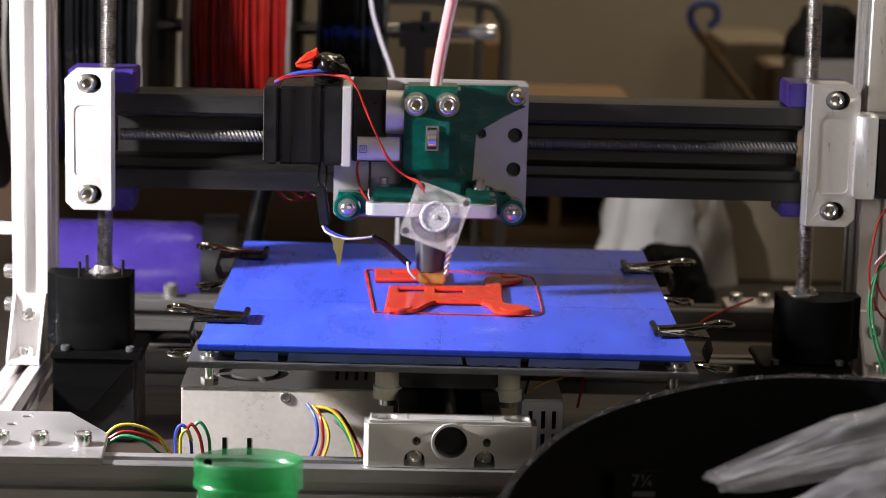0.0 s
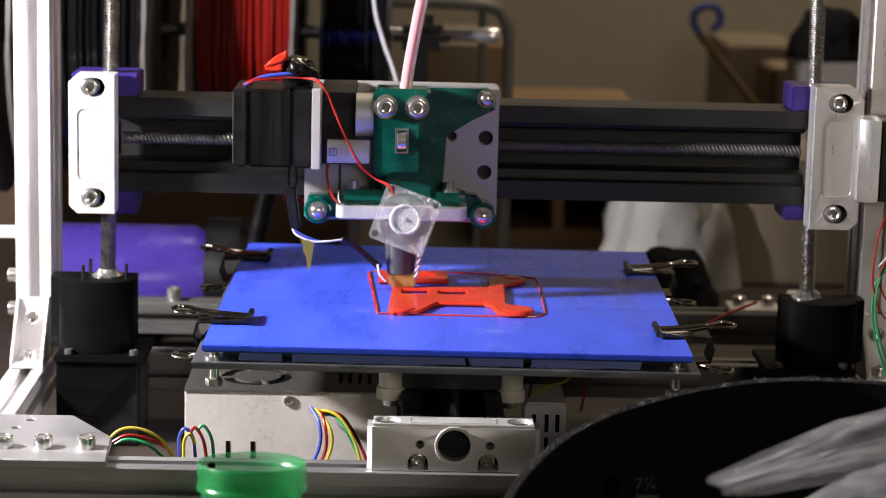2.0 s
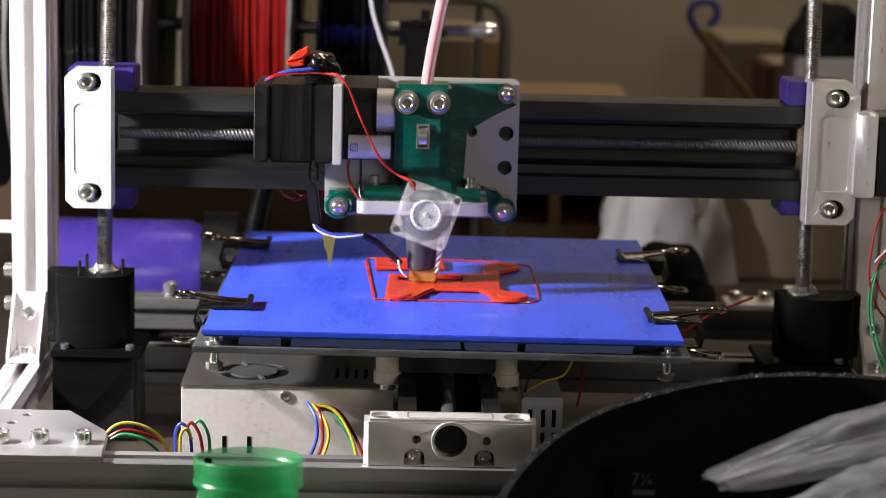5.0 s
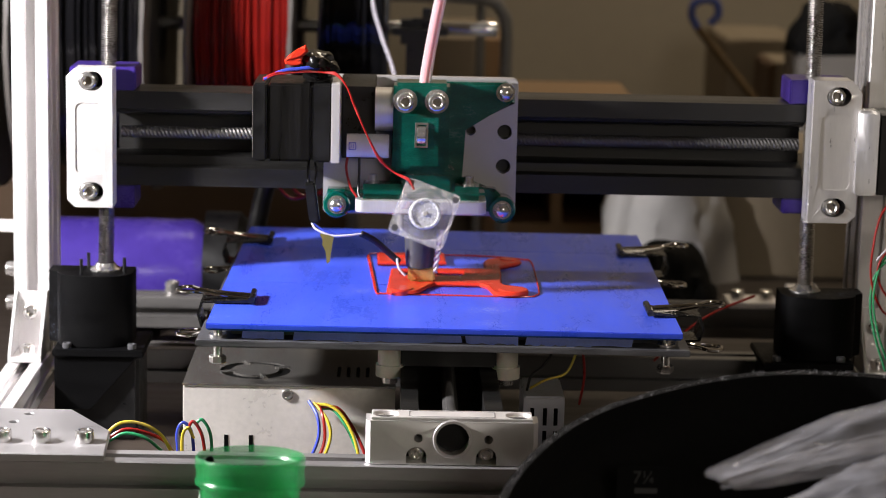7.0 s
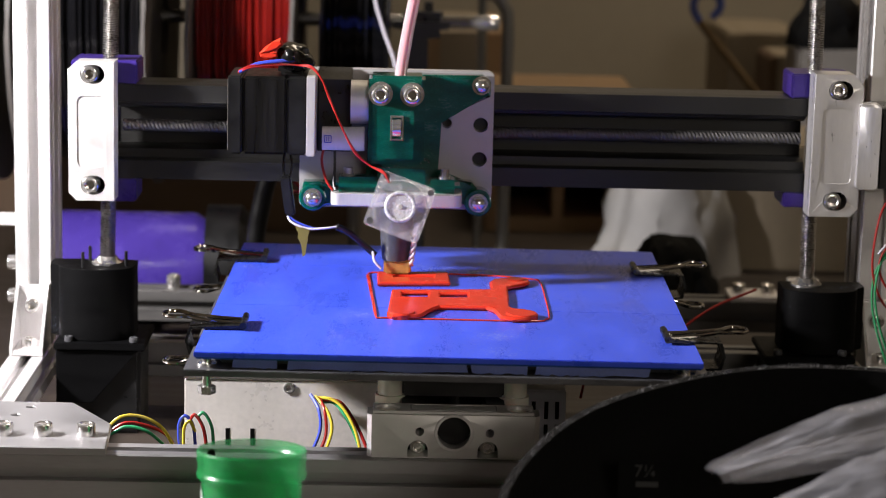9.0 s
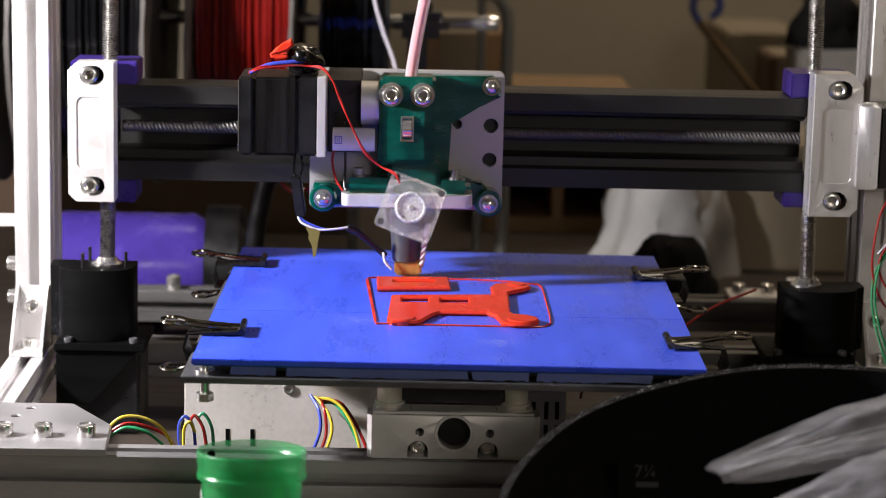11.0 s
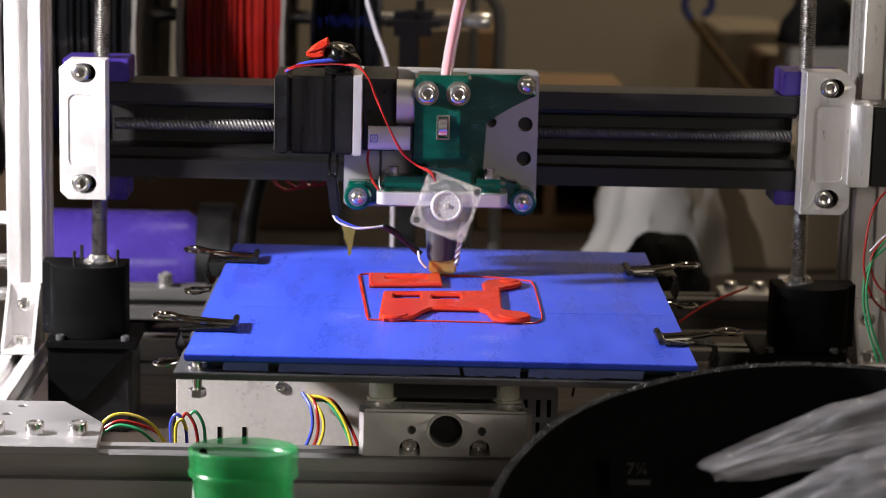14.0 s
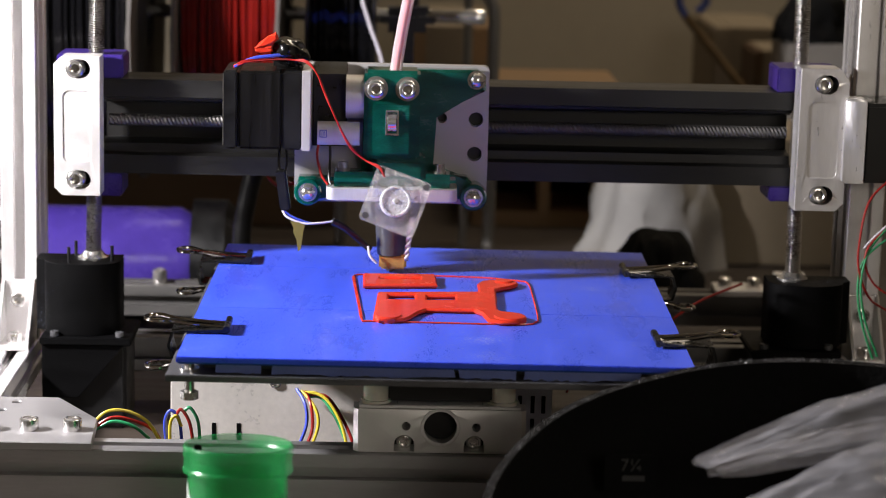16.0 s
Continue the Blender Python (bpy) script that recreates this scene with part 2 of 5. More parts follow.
def turned(profile, at=(0, 0, 0), axis=(0, 0, 1), n=24, bm=None, closed=True):
    """A body of revolution: profile rows (radius, height) along axis from at."""
    bm = bm or bmesh.new()
    q = Vector((0, 0, 1)).rotation_difference(Vector(axis)).to_matrix().to_4x4()
    m = Matrix.Translation(at) @ q
    rings = []
    for r, h in profile:
        rings.append([bm.verts.new(m @ Vector((r * math.cos(2 * math.pi * k / n), r * math.sin(2 * math.pi * k / n), h))) for k in range(n)])
    for a, b in zip(rings, rings[1:]):
        for k in range(n):
            bm.faces.new((a[k], a[(k + 1) % n], b[(k + 1) % n], b[k]))
    if closed:
        bm.faces.new(rings[0][::-1])
        bm.faces.new(rings[-1])
    return bm


def rod(p, q, r, n=12, bm=None):
    p, q = Vector(p), Vector(q)
    return turned([(r, 0), (r, (q - p).length)], p, (q - p).normalized(), n, bm)


def smoothed(points, steps=8):
    pts = [Vector(p) for p in points]
    pts = [pts[0] * 2 - pts[1]] + pts + [pts[-1] * 2 - pts[-2]]
    out = []
    for a, b, c, d in zip(pts, pts[1:], pts[2:], pts[3:]):
        for i in range(steps):
            t = i / steps
            out.append(0.5 * (2 * b + (c - a) * t + (2 * a - 5 * b + 4 * c - d) * t * t + (3 * b - a - 3 * c + d) * t ** 3))
    return out + [pts[-2]]


def wire(points, r, n=8, steps=8, bm=None):
    """A round cord through the points."""
    bm = bm or bmesh.new()
    path = smoothed(points, steps)
    up = Vector((0.13, 0.31, 0.94)).normalized()
    rings = []
    for i, p in enumerate(path):
        d = (path[min(i + 1, len(path) - 1)] - path[max(i - 1, 0)]).normalized()
        u = (up - d * up.dot(d)).normalized()
        up = u
        v = d.cross(u)
        rings.append([bm.verts.new(p + r * (math.cos(2 * math.pi * k / n) * u + math.sin(2 * math.pi * k / n) * v)) for k in range(n)])
    for a, b in zip(rings, rings[1:]):
        for k in range(n):
            bm.faces.new((a[k], a[(k + 1) % n], b[(k + 1) % n], b[k]))
    bm.faces.new(rings[0][::-1])
    bm.faces.new(rings[-1])
    return bm


def disc(cx, cy, r, n=20, a0=0.0):
    return [(cx + r * math.cos(a0 + 2 * math.pi * k / n), cy + r * math.sin(a0 + 2 * math.pi * k / n)) for k in range(n)]


def round_rect(x0, x1, y0, y1, r, n=5):
    out = []
    for cx, cy, a in ((x1 - r, y1 - r, 0), (x0 + r, y1 - r, 90), (x0 + r, y0 + r, 180), (x1 - r, y0 + r, 270)):
        out += [(cx + r * math.cos(radians(a + 90 * k / n)), cy + r * math.sin(radians(a + 90 * k / n))) for k in range(n + 1)]
    return out


def sheet(outer, holes, depth, place, bevel=0.0, bm=None):
    """A plate cut to an outline with holes. place maps (u, v, w) to the room; depth runs along w."""
    one = bmesh.new()
    edges = []
    for loop in [outer] + list(holes):
        vs = [one.verts.new((u, v, 0)) for u, v in loop]
        edges += [one.edges.new((vs[k], vs[(k + 1) % len(vs)])) for k in range(len(vs))]
    bmesh.ops.triangle_fill(one, use_beauty=True, use_dissolve=False, edges=edges)
    faces = one.faces[:]
    ext = bmesh.ops.extrude_face_region(one, geom=faces)
    for v in ext["geom"]:
        if isinstance(v, bmesh.types.BMVert):
            v.co.z = depth
    for v in one.verts:
        v.co = Vector(place(*v.co))
    if bevel:
        bevelled(one, bevel, 1)
    return merge(bm, one)


def facing(y):
    """Outline in x and z, front face at y, growing away from the viewer."""
    return lambda u, v, w: (u, y + w, v)


def lying(z):
    return lambda u, v, w: (u, v, z + w)


def along_x(x):
    return lambda u, v, w: (x + w, u, v)


def cap_screw(name, at, axis, r, h, parent, material=None):
    """A socket-head screw with rounded rim and hollow socket."""
    bm = turned([(r, 0), (r, max(h * 0.5, h - r * 0.30)), (r * 0.95, max(h * 0.8, h - r * 0.10)), (r * 0.80, h), (r * 0.62, h), (r * 0.52, max(h * 0.8, h - r * 0.10)), (r * 0.46, max(h * 0.2, h - r * 0.9))], at, axis, 24)
    return part(name, bm, material or STEEL, parent)


def hex_bolt(name, at, axis, r, h, parent, material=None):
    bm = turned([(r, 0), (r, h * 0.80), (r * 0.88, h)], at, axis, 6)
    bm = turned([(r * 0.80, h * 0.98), (r * 0.62, h * 1.18), (r * 0.30, h * 1.30), (r * 0.05, h * 1.33)], at, axis, 18, bm)
    bm = turned([(r * 1.25, -0.0006), (r * 1.25, 0.0002)], at, axis, 24, bm)
    return part(name, bm, material or STEEL, parent)


def slot_profile(w, h):
    """Cross-section of a slotted aluminium extrusion, w by h metres in multiples of 20 mm."""
    pts = []

    def side(length, ax, ay, dx, dy, nx, ny):
        for k in range(round(length / 0.02)):
            c = 0.01 + 0.02 * k
            for s, d in ((-0.0031, 0), (-0.0031, 0.0018), (-0.0055, 0.0018), (-0.0030, 0.0058), (0.0030, 0.0058), (0.0055, 0.0018), (0.0031, 0.0018), (0.0031, 0)):
                pts.append((ax + dx * (c + s) + nx * d, ay + dy * (c + s) + ny * d))

    for length, ax, ay, dx, dy, nx, ny in ((w, 0, 0, 1, 0, 0, 1), (h, w, 0, 0, 1, -1, 0), (w, w, h, -1, 0, 0, -1), (h, 0, h, 0, -1, 1, 0)):
        pts.append((ax + dx * 0.0006, ay + dy * 0.0006))
        side(length, ax, ay, dx, dy, nx, ny)
        pts.append((ax + dx * (length - 0.0006), ay + dy * (length - 0.0006)))
    return pts


BED_Z = 0.094

# ---- the room ----
single("floor", box(-1.6, 1.6, -2.2, 1.6, -0.79, -0.75, 0), WOOD, (0, 0, -0.75), "dark wooden floor", "floor", kind="structure")
single("wall_back", box(-1.6, 1.6, 1.25, 1.35, -0.75, 2.0, 0), WALLPAINT, (0, 1.25, -0.75), "beige painted wall", "wall", kind="structure")
single("wall_left", box(-1.7, -1.6, -2.2, 1.6, -0.75, 2.0, 0), WALLPAINT, (-1.6, 0, -0.75), "beige painted wall", "wall", kind="structure")
single("wall_right", box(1.6, 1.7, -2.2, 1.6, -0.75, 2.0, 0), WALLPAINT, (1.6, 0, -0.75), "beige painted wall", "wall", kind="structure")
single("wall_front", box(-1.6, 1.6, -2.3, -2.2, -0.75, 2.0, 0), WALLPAINT, (0, -2.2, -0.75), "beige painted wall", "wall", kind="structure")
single("ceiling", box(-1.7, 1.7, -2.3, 1.7, 2.0, 2.05, 0), PAINT_WHITE, (0, 0, 2.0), "white ceiling", "ceiling", kind="structure")
table = thing("table", (0, 0.2, -0.75), "dark stained wooden workbench under the machine", "table")
part("tabletop", box(-1.0, 1.0, -0.6, 1.1, -0.03, 0.0, 0.003), WOOD, table)
for lx in (-0.95, 0.95):
    for ly in (-0.55, 1.05):
        part("leg", box(lx - 0.03, lx + 0.03, ly - 0.03, ly + 0.03, -0.75, -0.03, 0.002), WOOD, table)

# ---- printer frame ----
frame_rail = thing("printer_frame", (0, 0, 0), "slotted aluminium frame of a desktop 3D printer", "printer frame")


def rail_x(name, x0, x1, y0, z0, h, material):
    return part(name, sheet([(y0 + a, z0 + b) for a, b in slot_profile(0.02, h)], [], x1 - x0, along_x(x0)), material, frame_rail)


rail_x("front_rail", -0.30, 0.30, -0.159, 0.0, 0.04, ALU_DARK)
rail_x("cross_rail", -0.216, 0.226, 0.066, 0.02, 0.02, RAIL_SHADED)
rail_x("rear_rail", -0.216, 0.226, 0.204, 0.02, 0.02, RAIL_SHADED)
for x0 in (-0.2395, 0.229):
    pr = [(x0 + a, 0.02 + b) for a, b in slot_profile(0.02, 0.02)]
    part("side_rail", sheet(pr, [], 0.42, lambda u, v, w: (u, -0.1385 + w, v)), ALU, frame_rail)
    pu = [(x0 + a, 0.055 + b) for a, b in slot_profile(0.02, 0.04)]
    part("upright", sheet(pu, [], 0.42, lying(0.0402)), ALU if x0 < 0 else ALU_SHADED, frame_rail)
    br = part("corner_bracket", sheet([(0.0548, 0.0404), (0.0548, 0.075), (0.0510, 0.075), (0.026, 0.0445), (0.026, 0.0404)], [], 0.002, along_x(x0 + 0.0008), 0.0004), ALU, frame_rail)
    bm = sheet([(0.0548, 0.0404), (0.0548, 0.075), (0.0510, 0.075), (0.026, 0.0445), (0.026, 0.0404)], [], 0.002, along_x(x0 + 0.0172), 0.0004)
    box(x0 + 0.0026, x0 + 0.0174, 0.0512, 0.0546, 0.0404, 0.0745, 0.0004, bm)
    box(x0 + 0.0026, x0 + 0.0174, 0.026, 0.052, 0.0404, 0.0434, 0.0004, bm)
    part("bracket_web", bm, ALU, br)
    cap_screw("bracket_screw", (x0 + 0.010, 0.0512, 0.064), (0, -1, 0), 0.0042, 0.005, br)
    cap_screw("bracket_screw", (x0 + 0.010, 0.036, 0.0434), (0, 0, 1), 0.0042, 0.005, br)
gusset = part("corner_plate", sheet([(-0.262, -0.163), (-0.162, -0.163), (-0.1645, -0.121), (-0.188, -0.083), (-0.262, -0.083)],
              [disc(-0.2075, -0.093, 0.0022, 12), disc(-0.2125, -0.108, 0.0022, 12)], 0.004, lying(0.0402), 0.0004), ALU_DARK, frame_rail)
for sx, sy in ((-0.2125, -0.142), (-0.194, -0.1415), (-0.1738, -0.141)):
    cap_screw("plate_screw", (sx, sy, 0.0442), (0, 0, 1), 0.0046, 0.0058, gusset)
for sx in (-0.168,):
    cap_screw("rail_screw", (sx, 0.214, 0.0402), (0, 0, 1), 0.0045, 0.008, frame_rail)
for sz in (0.0845, 0.0655):
    cap_screw("side_screw", (-0.2395, 0.065, sz), (-1, 0, 0), 0.0042, 0.006, frame_rail)
part("side_stay", box(-0.330, -0.2400, 0.0700, 0.0860, 0.1040, 0.1090, 0.0008), ALU, frame_rail)
rp = part("rear_plate", box(0.180, 0.212, 0.200, 0.226, 0.0402, 0.044, 0.0006), ALU, frame_rail)
for sx in (0.187, 0.205):
    cap_screw("plate_screw", (sx, 0.213, 0.044), (0, 0, 1), 0.0042, 0.006, rp)


# ---- lifting screws with their motor holders ----
def lift(x, shift, top, lean, side, label):
    """Motor holder with a flat block on one side; lean is how far the rod's upper end leans along x."""
    t = thing("lift_motor_mount", (x, 0.037, 0), label, "motor mount", "lifting mounts")
    hx, rx = x + shift, x + (0.0016 if side < 0 else 0.0)
    right, left = hx + 0.0205 + max(0, side), hx - 0.0205 + min(0, side)
    pts = [(right, 0.047), (left, 0.047), (left, 0.034)] + [(hx - 0.0205 * math.cos(radians(a)), 0.0335 - 0.0165 * math.sin(radians(a)) ** 0.7) for a in range(6, 175, 7)] + [(right, 0.034)]
    part("holder", sheet(pts, [], top - 0.0515, lying(0.0515), 0.0012), BLACK_PLASTIC, t)
    part("flange", box(x - 0.0245, x + 0.0245, 0.012, 0.062, 0.0475, 0.0513, 0.0006), BLACK_PLASTIC, t)
    m = part("motor", box(x - 0.0215, x + 0.0215, 0.0175, 0.0600, 0.0, 0.0473, 0.002), BLACK, t)
    part("gusset", sheet([(x - 0.0235, 0.0473), (x + 0.021, 0.0473), (x - 0.004, 0.018), (x - 0.0235, 0.018)], [], 0.003, facing(0.0138), 0.0004), BLACK_PLASTIC, m)
    for dx, dy in ((-0.017, 0.0145), (0.018, 0.0145)):
        cap_screw("flange_screw", (x + dx, dy + 0.0025, 0.0515), (0, 0, 1), 0.0024, 0.0028, t, PEEK)
    for dx, dy in ((-0.010, 0.024), (-0.0085, 0.042), (0.0125, 0.030)) if side < 0 else ():
        part("grub_pin", rod((x + dx, dy, top - 0.0005), (x + dx, dy, top + 0.0082), 0.0009, 8), BLACK, t)
    part("coupling_nut", turned([(0.0085, -0.0003), (0.0085, 0.0010), (0.0062, 0.0022), (0.0048, 0.0042)], (rx, 0.037, top), n=24), STEEL, t)
    prof = []
    for k in range(262):
        h = top + 0.0007 + k * 0.00126
        prof += [(0.0023, h), (0.0024, h + 0.00040), (0.0043, h + 0.00070), (0.0043, h + 0.00095)]
    bm = turned(prof, (0, 0, 0), n=20)
    for v in bm.verts:
        v.co.x += rx + lean * (v.co.z - 0.09) / 0.14
        v.co.y += 0.037
    part("threaded_rod", bm, ROD, t, smooth=False)
    return t


lift(-0.1880, -0.0035, 0.0908, 0.0026, -0.0050, "black printed motor holder with a threaded steel rod")
lift(0.1965, 0.0065, 0.0862, -0.0022, 0.0045, "black printed motor holder beside the fabric hat")

# ---- cross beam with its screw ----
beam = thing("cross_beam", (0, 0.03, 0.139), "black linear rail beam with a ball screw", "linear rail")
prof = [(0.030, 0.139), (0.030, 0.1490), (0.036, 0.1500), (0.036, 0.1545), (0.040, 0.1560), (0.050, 0.1560), (0.050, 0.1765), (0.040, 0.1765),
        (0.036, 0.1780), (0.036, 0.1795), (0.030, 0.1805), (0.030, 0.1899), (0.0625, 0.1899), (0.0625, 0.139)]
part("beam_body", sheet(prof, [], 0.372, along_x(-0.181), 0.0004), BLACK_ANO, beam)
bm = bmesh.new()
rings = []
for k in range(1081):
    x = -0.178 + k * 0.00034
    tw = -2 * math.pi * x / 0.0084
    rings.append([bm.verts.new((x, 0.0400 + r * math.cos(a), 0.1668 + r * math.sin(a))) for a, r in
                  ((2 * math.pi * j / 28, 0.0031 + 0.00026 * math.sin(4 * (2 * math.pi * j / 28 + tw))) for j in range(28))])
for a, b in zip(rings, rings[1:]):
    for j in range(28):
        bm.faces.new((a[j], a[(j + 1) % 28], b[(j + 1) % 28], b[j]))
part("ball_screw", bm, STEEL_DARK, beam, "twisted steel screw")


def end_plate(x0, x1, z0, z1, flip, metal, label):
    """The silver end plate with a pocket and two slotted screw holes."""
    c = 0.0042
    if flip:
        out = [(x0, z0), (x1 - c, z0), (x1, z0 + c), (x1, z1 - c * 1.6), (x1 - c * 1.3, z1), (x0, z1)]
    else:
        out = [(x0 + c, z0), (x1, z0), (x1, z1), (x0 + c, z1), (x0, z1 - c), (x0, z0 + c)]
    mx = (x0 + x1) / 2
    screw_z = (z0 + 0.0085, z1 - (0.0085 if flip else 0.0064))
    slots = [round_rect(mx - 0.0058, mx + 0.0072, z - 0.0050, z + 0.0050, 0.0049) for z in screw_z]
    pocket = round_rect(x0 + 0.0045, x1 - 0.0045, z0 + 0.018, z1 - 0.018, 0.003)
    t = part("end_plate", sheet(out, slots + [pocket], 0.0005, facing(0.010), 0.0001), metal, beam, label)
    bm = sheet(out, slots, 0.0167, facing(0.0105))
    part("plate_core", bm, metal, t)
    for z in screw_z:
        part("slot_back", sheet(round_rect(mx - 0.0058, mx + 0.0072, z - 0.0050, z + 0.0050, 0.0049), [], 0.002, facing(0.0250)), DARK, t)
        cap_screw("plate_screw", (mx - 0.0006, 0.0185, z), (0, -1, 0), 0.0047, 0.0098, t)
    return t


end_plate(-0.2033, -0.1792, 0.1298, 0.2036, False, ALU_MATT, "bright bead-blasted end plate")
rpl = end_plate(0.1906, 0.2166, 0.1292, 0.2056, True, ALU_SHADED, "bead-blasted end plate, darkened away from the lamp")
part("side_block", sheet(round_rect(0.2145, 0.2258, 0.1450, 0.1905, 0.002), [], 0.004, facing(0.0065), 0.0006), ALU_SHADED, rpl)
part("block_floor", box(0.2148, 0.2255, 0.0105, 0.020, 0.1453, 0.1902, 0.0005), ALU_SHADED, rpl)
for x0, x1, z0, z1 in ((-0.2045, -0.1692, 0.1901, 0.2024), (-0.2010, -0.1700, 0.1262, 0.1388), (0.1815, 0.2150, 0.1901, 0.2032), (0.1800, 0.2030, 0.1305, 0.1388)):
    part("nut_holder", box(x0, x1, 0.0302, 0.060, z0, z1, 0.0008), NUT_PURPLE, beam, "purple printed nut holder")
part("screw_motor", box(0.2265, 0.275, 0.014, 0.050, 0.144, 0.187, 0.002), BLACK, beam, "black motor at the end of the beam")

# ---- carriage with the extruder ----
car = thing("extruder_carriage", (-0.009, 0.0, 0.097), "extruder carriage of green printed plastic with motor, fan and nozzle", "extruder")
back = part("carriage_plate", sheet(round_rect(-0.0618, 0.0412, 0.1275, 0.2020, 0.003), [disc(0.0345, 0.1733, 0.0041), disc(0.0342, 0.1548, 0.0041), disc(0.0165, 0.1738, 0.0028)],
                                    0.006, facing(0.0200), 0.0006), PLATE_GREY, car, "grey aluminium carriage plate")
part("plate_back", box(-0.058, 0.040, 0.0262, 0.0290, 0.132, 0.200, 0.0004), BLACK, back)
# green bracket
out = [(-0.0248, 0.2005), (0.0345, 0.2010), (0.0390, 0.1975), (0.0390, 0.1900), (0.012, 0.1765), (0.0105, 0.148), (0.020, 0.1445), (0.030, 0.1440), (0.0390, 0.135), (0.0372, 0.1295), (0.0300, 0.1290),
       (0.0240, 0.1345), (-0.0350, 0.1345), (-0.0480, 0.1295), (-0.0560, 0.1290), (-0.0608, 0.1345), (-0.0590, 0.1425), (-0.0500, 0.1425), (-0.0440, 0.1405), (-0.0248, 0.1425)]
green = part("bracket", sheet(out, [], 0.0110, facing(0.0085), 0.0014), GREEN, car, "glittering dark green printed bracket")
part("extruder_body", box(-0.0250, 0.0042, -0.0120, 0.0090, 0.156, 0.2022, 0.0018), GREEN, green)
part("idler_door", box(-0.0205, 0.0000, -0.0150, -0.0118, 0.1580, 0.1865, 0.0015), GREEN, green)
part("neck", box(-0.0170, 0.0075, -0.006, 0.0090, 0.1400, 0.1570, 0.0010), GREEN, green)
ring = sheet([(-0.0136, 0.1692), (-0.0068, 0.1692), (-0.0068, 0.1822), (-0.0136, 0.1822)], [[(-0.0128, 0.1700), (-0.0076, 0.1700), (-0.0076, 0.1814), (-0.0128, 0.1814)]], 0.0012, facing(-0.0160), 0.0002)
window = part("bearing_window", ring, STEEL, green, "bright metal rim of the idler window")
part("idler_bearing", turned([(0.0050, 0), (0.0056, 0.0004), (0.0056, 0.0046), (0.0050, 0.0050)], (-0.0127, -0.0122, 0.1757), (1, 0, 0), 32), STEEL, window)
part("foot", box(-0.0430, -0.0165, -0.0118, 0.0060, 0.1407, 0.1486, 0.0030), GREEN, green)
part("foot", box(0.0050, 0.0236, -0.0118, 0.0060, 0.1407, 0.1480, 0.0030), GREEN, green)
part("web", box(-0.0200, 0.0075, -0.0085, 0.0060, 0.1419, 0.1560, 0.0024), GREEN, green)
part("mount_plate", sheet(round_rect(-0.0440, 0.0245, -0.0135, 0.0200, 0.0050), [], 0.0066, lying(0.1340), 0.0008), ALU, car, "bright aluminium mounting bar")
for bx in (-0.0189, -0.0026):
    w = turned([(0.0063, 0), (0.0063, 0.0014), (0.0050, 0.0014), (0.0050, 0.0016)], (bx, -0.0120, 0.1931), (0, -1, 0), 28)
    wash = part("washer", w, STEEL, car)
    cap_screw("tension_screw", (bx, -0.0136, 0.1931), (0, -1, 0), 0.0046, 0.0055, wash)
for bx, bz in ((0.0336, 0.1338), (-0.0540, 0.1350)):
    part("lug", turned([(0.0072, -0.008), (0.0072, 0.0035), (0.0064, 0.0044)], (bx, 0.0085, bz), (0, -1, 0), 32), GREEN, green)
for bx, by, bz in ((0.0340, 0.0085, 0.1958), (0.0336, 0.0041, 0.1338), (-0.0540, 0.0041, 0.1350)):
    hex_bolt("bracket_bolt", (bx, by, bz), (0, -1, 0), 0.0040, 0.0035, car)
for bx in (-0.0352, 0.0152):
    bm = turned([(0.0036, 0.1481), (0.0036, 0.1494), (0.0026, 0.1496), (0.0026, 0.1530)], (bx, -0.004, 0), n=16)
    part("foot_screw", bm, ALU_DARK if bx < 0 else STEEL, car)
# stepper motor
mot = part("motor", box(-0.0895, -0.0670, -0.0209, 0.0179, 0.1613, 0.2017, 0.0012), LAMIN, car, "black stepper motor")
part("cap_edge", box(-0.0974, -0.0969, -0.0200, 0.0170, 0.1630, 0.2000, 0.0001), STEEL, mot)
part("rear_cap", box(-0.0970, -0.0898, -0.0212, 0.0182, 0.1612, 0.2018, 0.0010), BLACK, mot)
part("front_cap", box(-0.0668, -0.0566, -0.0212, 0.0182, 0.1612, 0.2018, 0.0010), BLACK, mot)
part("flange_plate", box(-0.0568, -0.0522, -0.0216, 0.0186, 0.1608, 0.2022, 0.0004), ALU, mot)
part("gear_plate", sheet([(0.004, 0.160), (0.018, 0.160), (0.018, 0.203), (0.004, 0.198)], [], 0.018, along_x(-0.0520), 0.0006), BLACK, car)
part("gear_hub", turned([(0.0115, 0), (0.0115, 0.010)], (-0.0345, 0.004, 0.1865), (1, 0, 0), 28), ALU_MATT, car, "grey metal gear hub")
tag = part("spacer", turned([(0.0062, 0), (0.0062, 0.022)], (-0.0490, -0.004, 0.1680), (1, 0, 0), 28), WHITE_PART, car, "pale lilac plastic sleeve")
bm = sheet(round_rect(-0.0478, -0.0440, 0.1665, 0.1705, 0.0004), [round_rect(-0.0474, -0.0444, 0.1669, 0.1701, 0.0003)], 0.0003, facing(-0.01035))
box(-0.0467, -0.0464, -0.0104, -0.0101, 0.1675, 0.1697, 0, bm)
box(-0.0456, -0.0452, -0.0104, -0.0101, 0.1675, 0.1697, 0, bm)
part("mark", bm, W_BLUE, tag)
part("connector", box(-0.0720, -0.0580, -0.012, 0.006, 0.2018, 0.2090, 0.0015), BLACK, mot)
bm = bmesh.new()
bmesh.ops.create_icosphere(bm, subdivisions=4, radius=1.0)
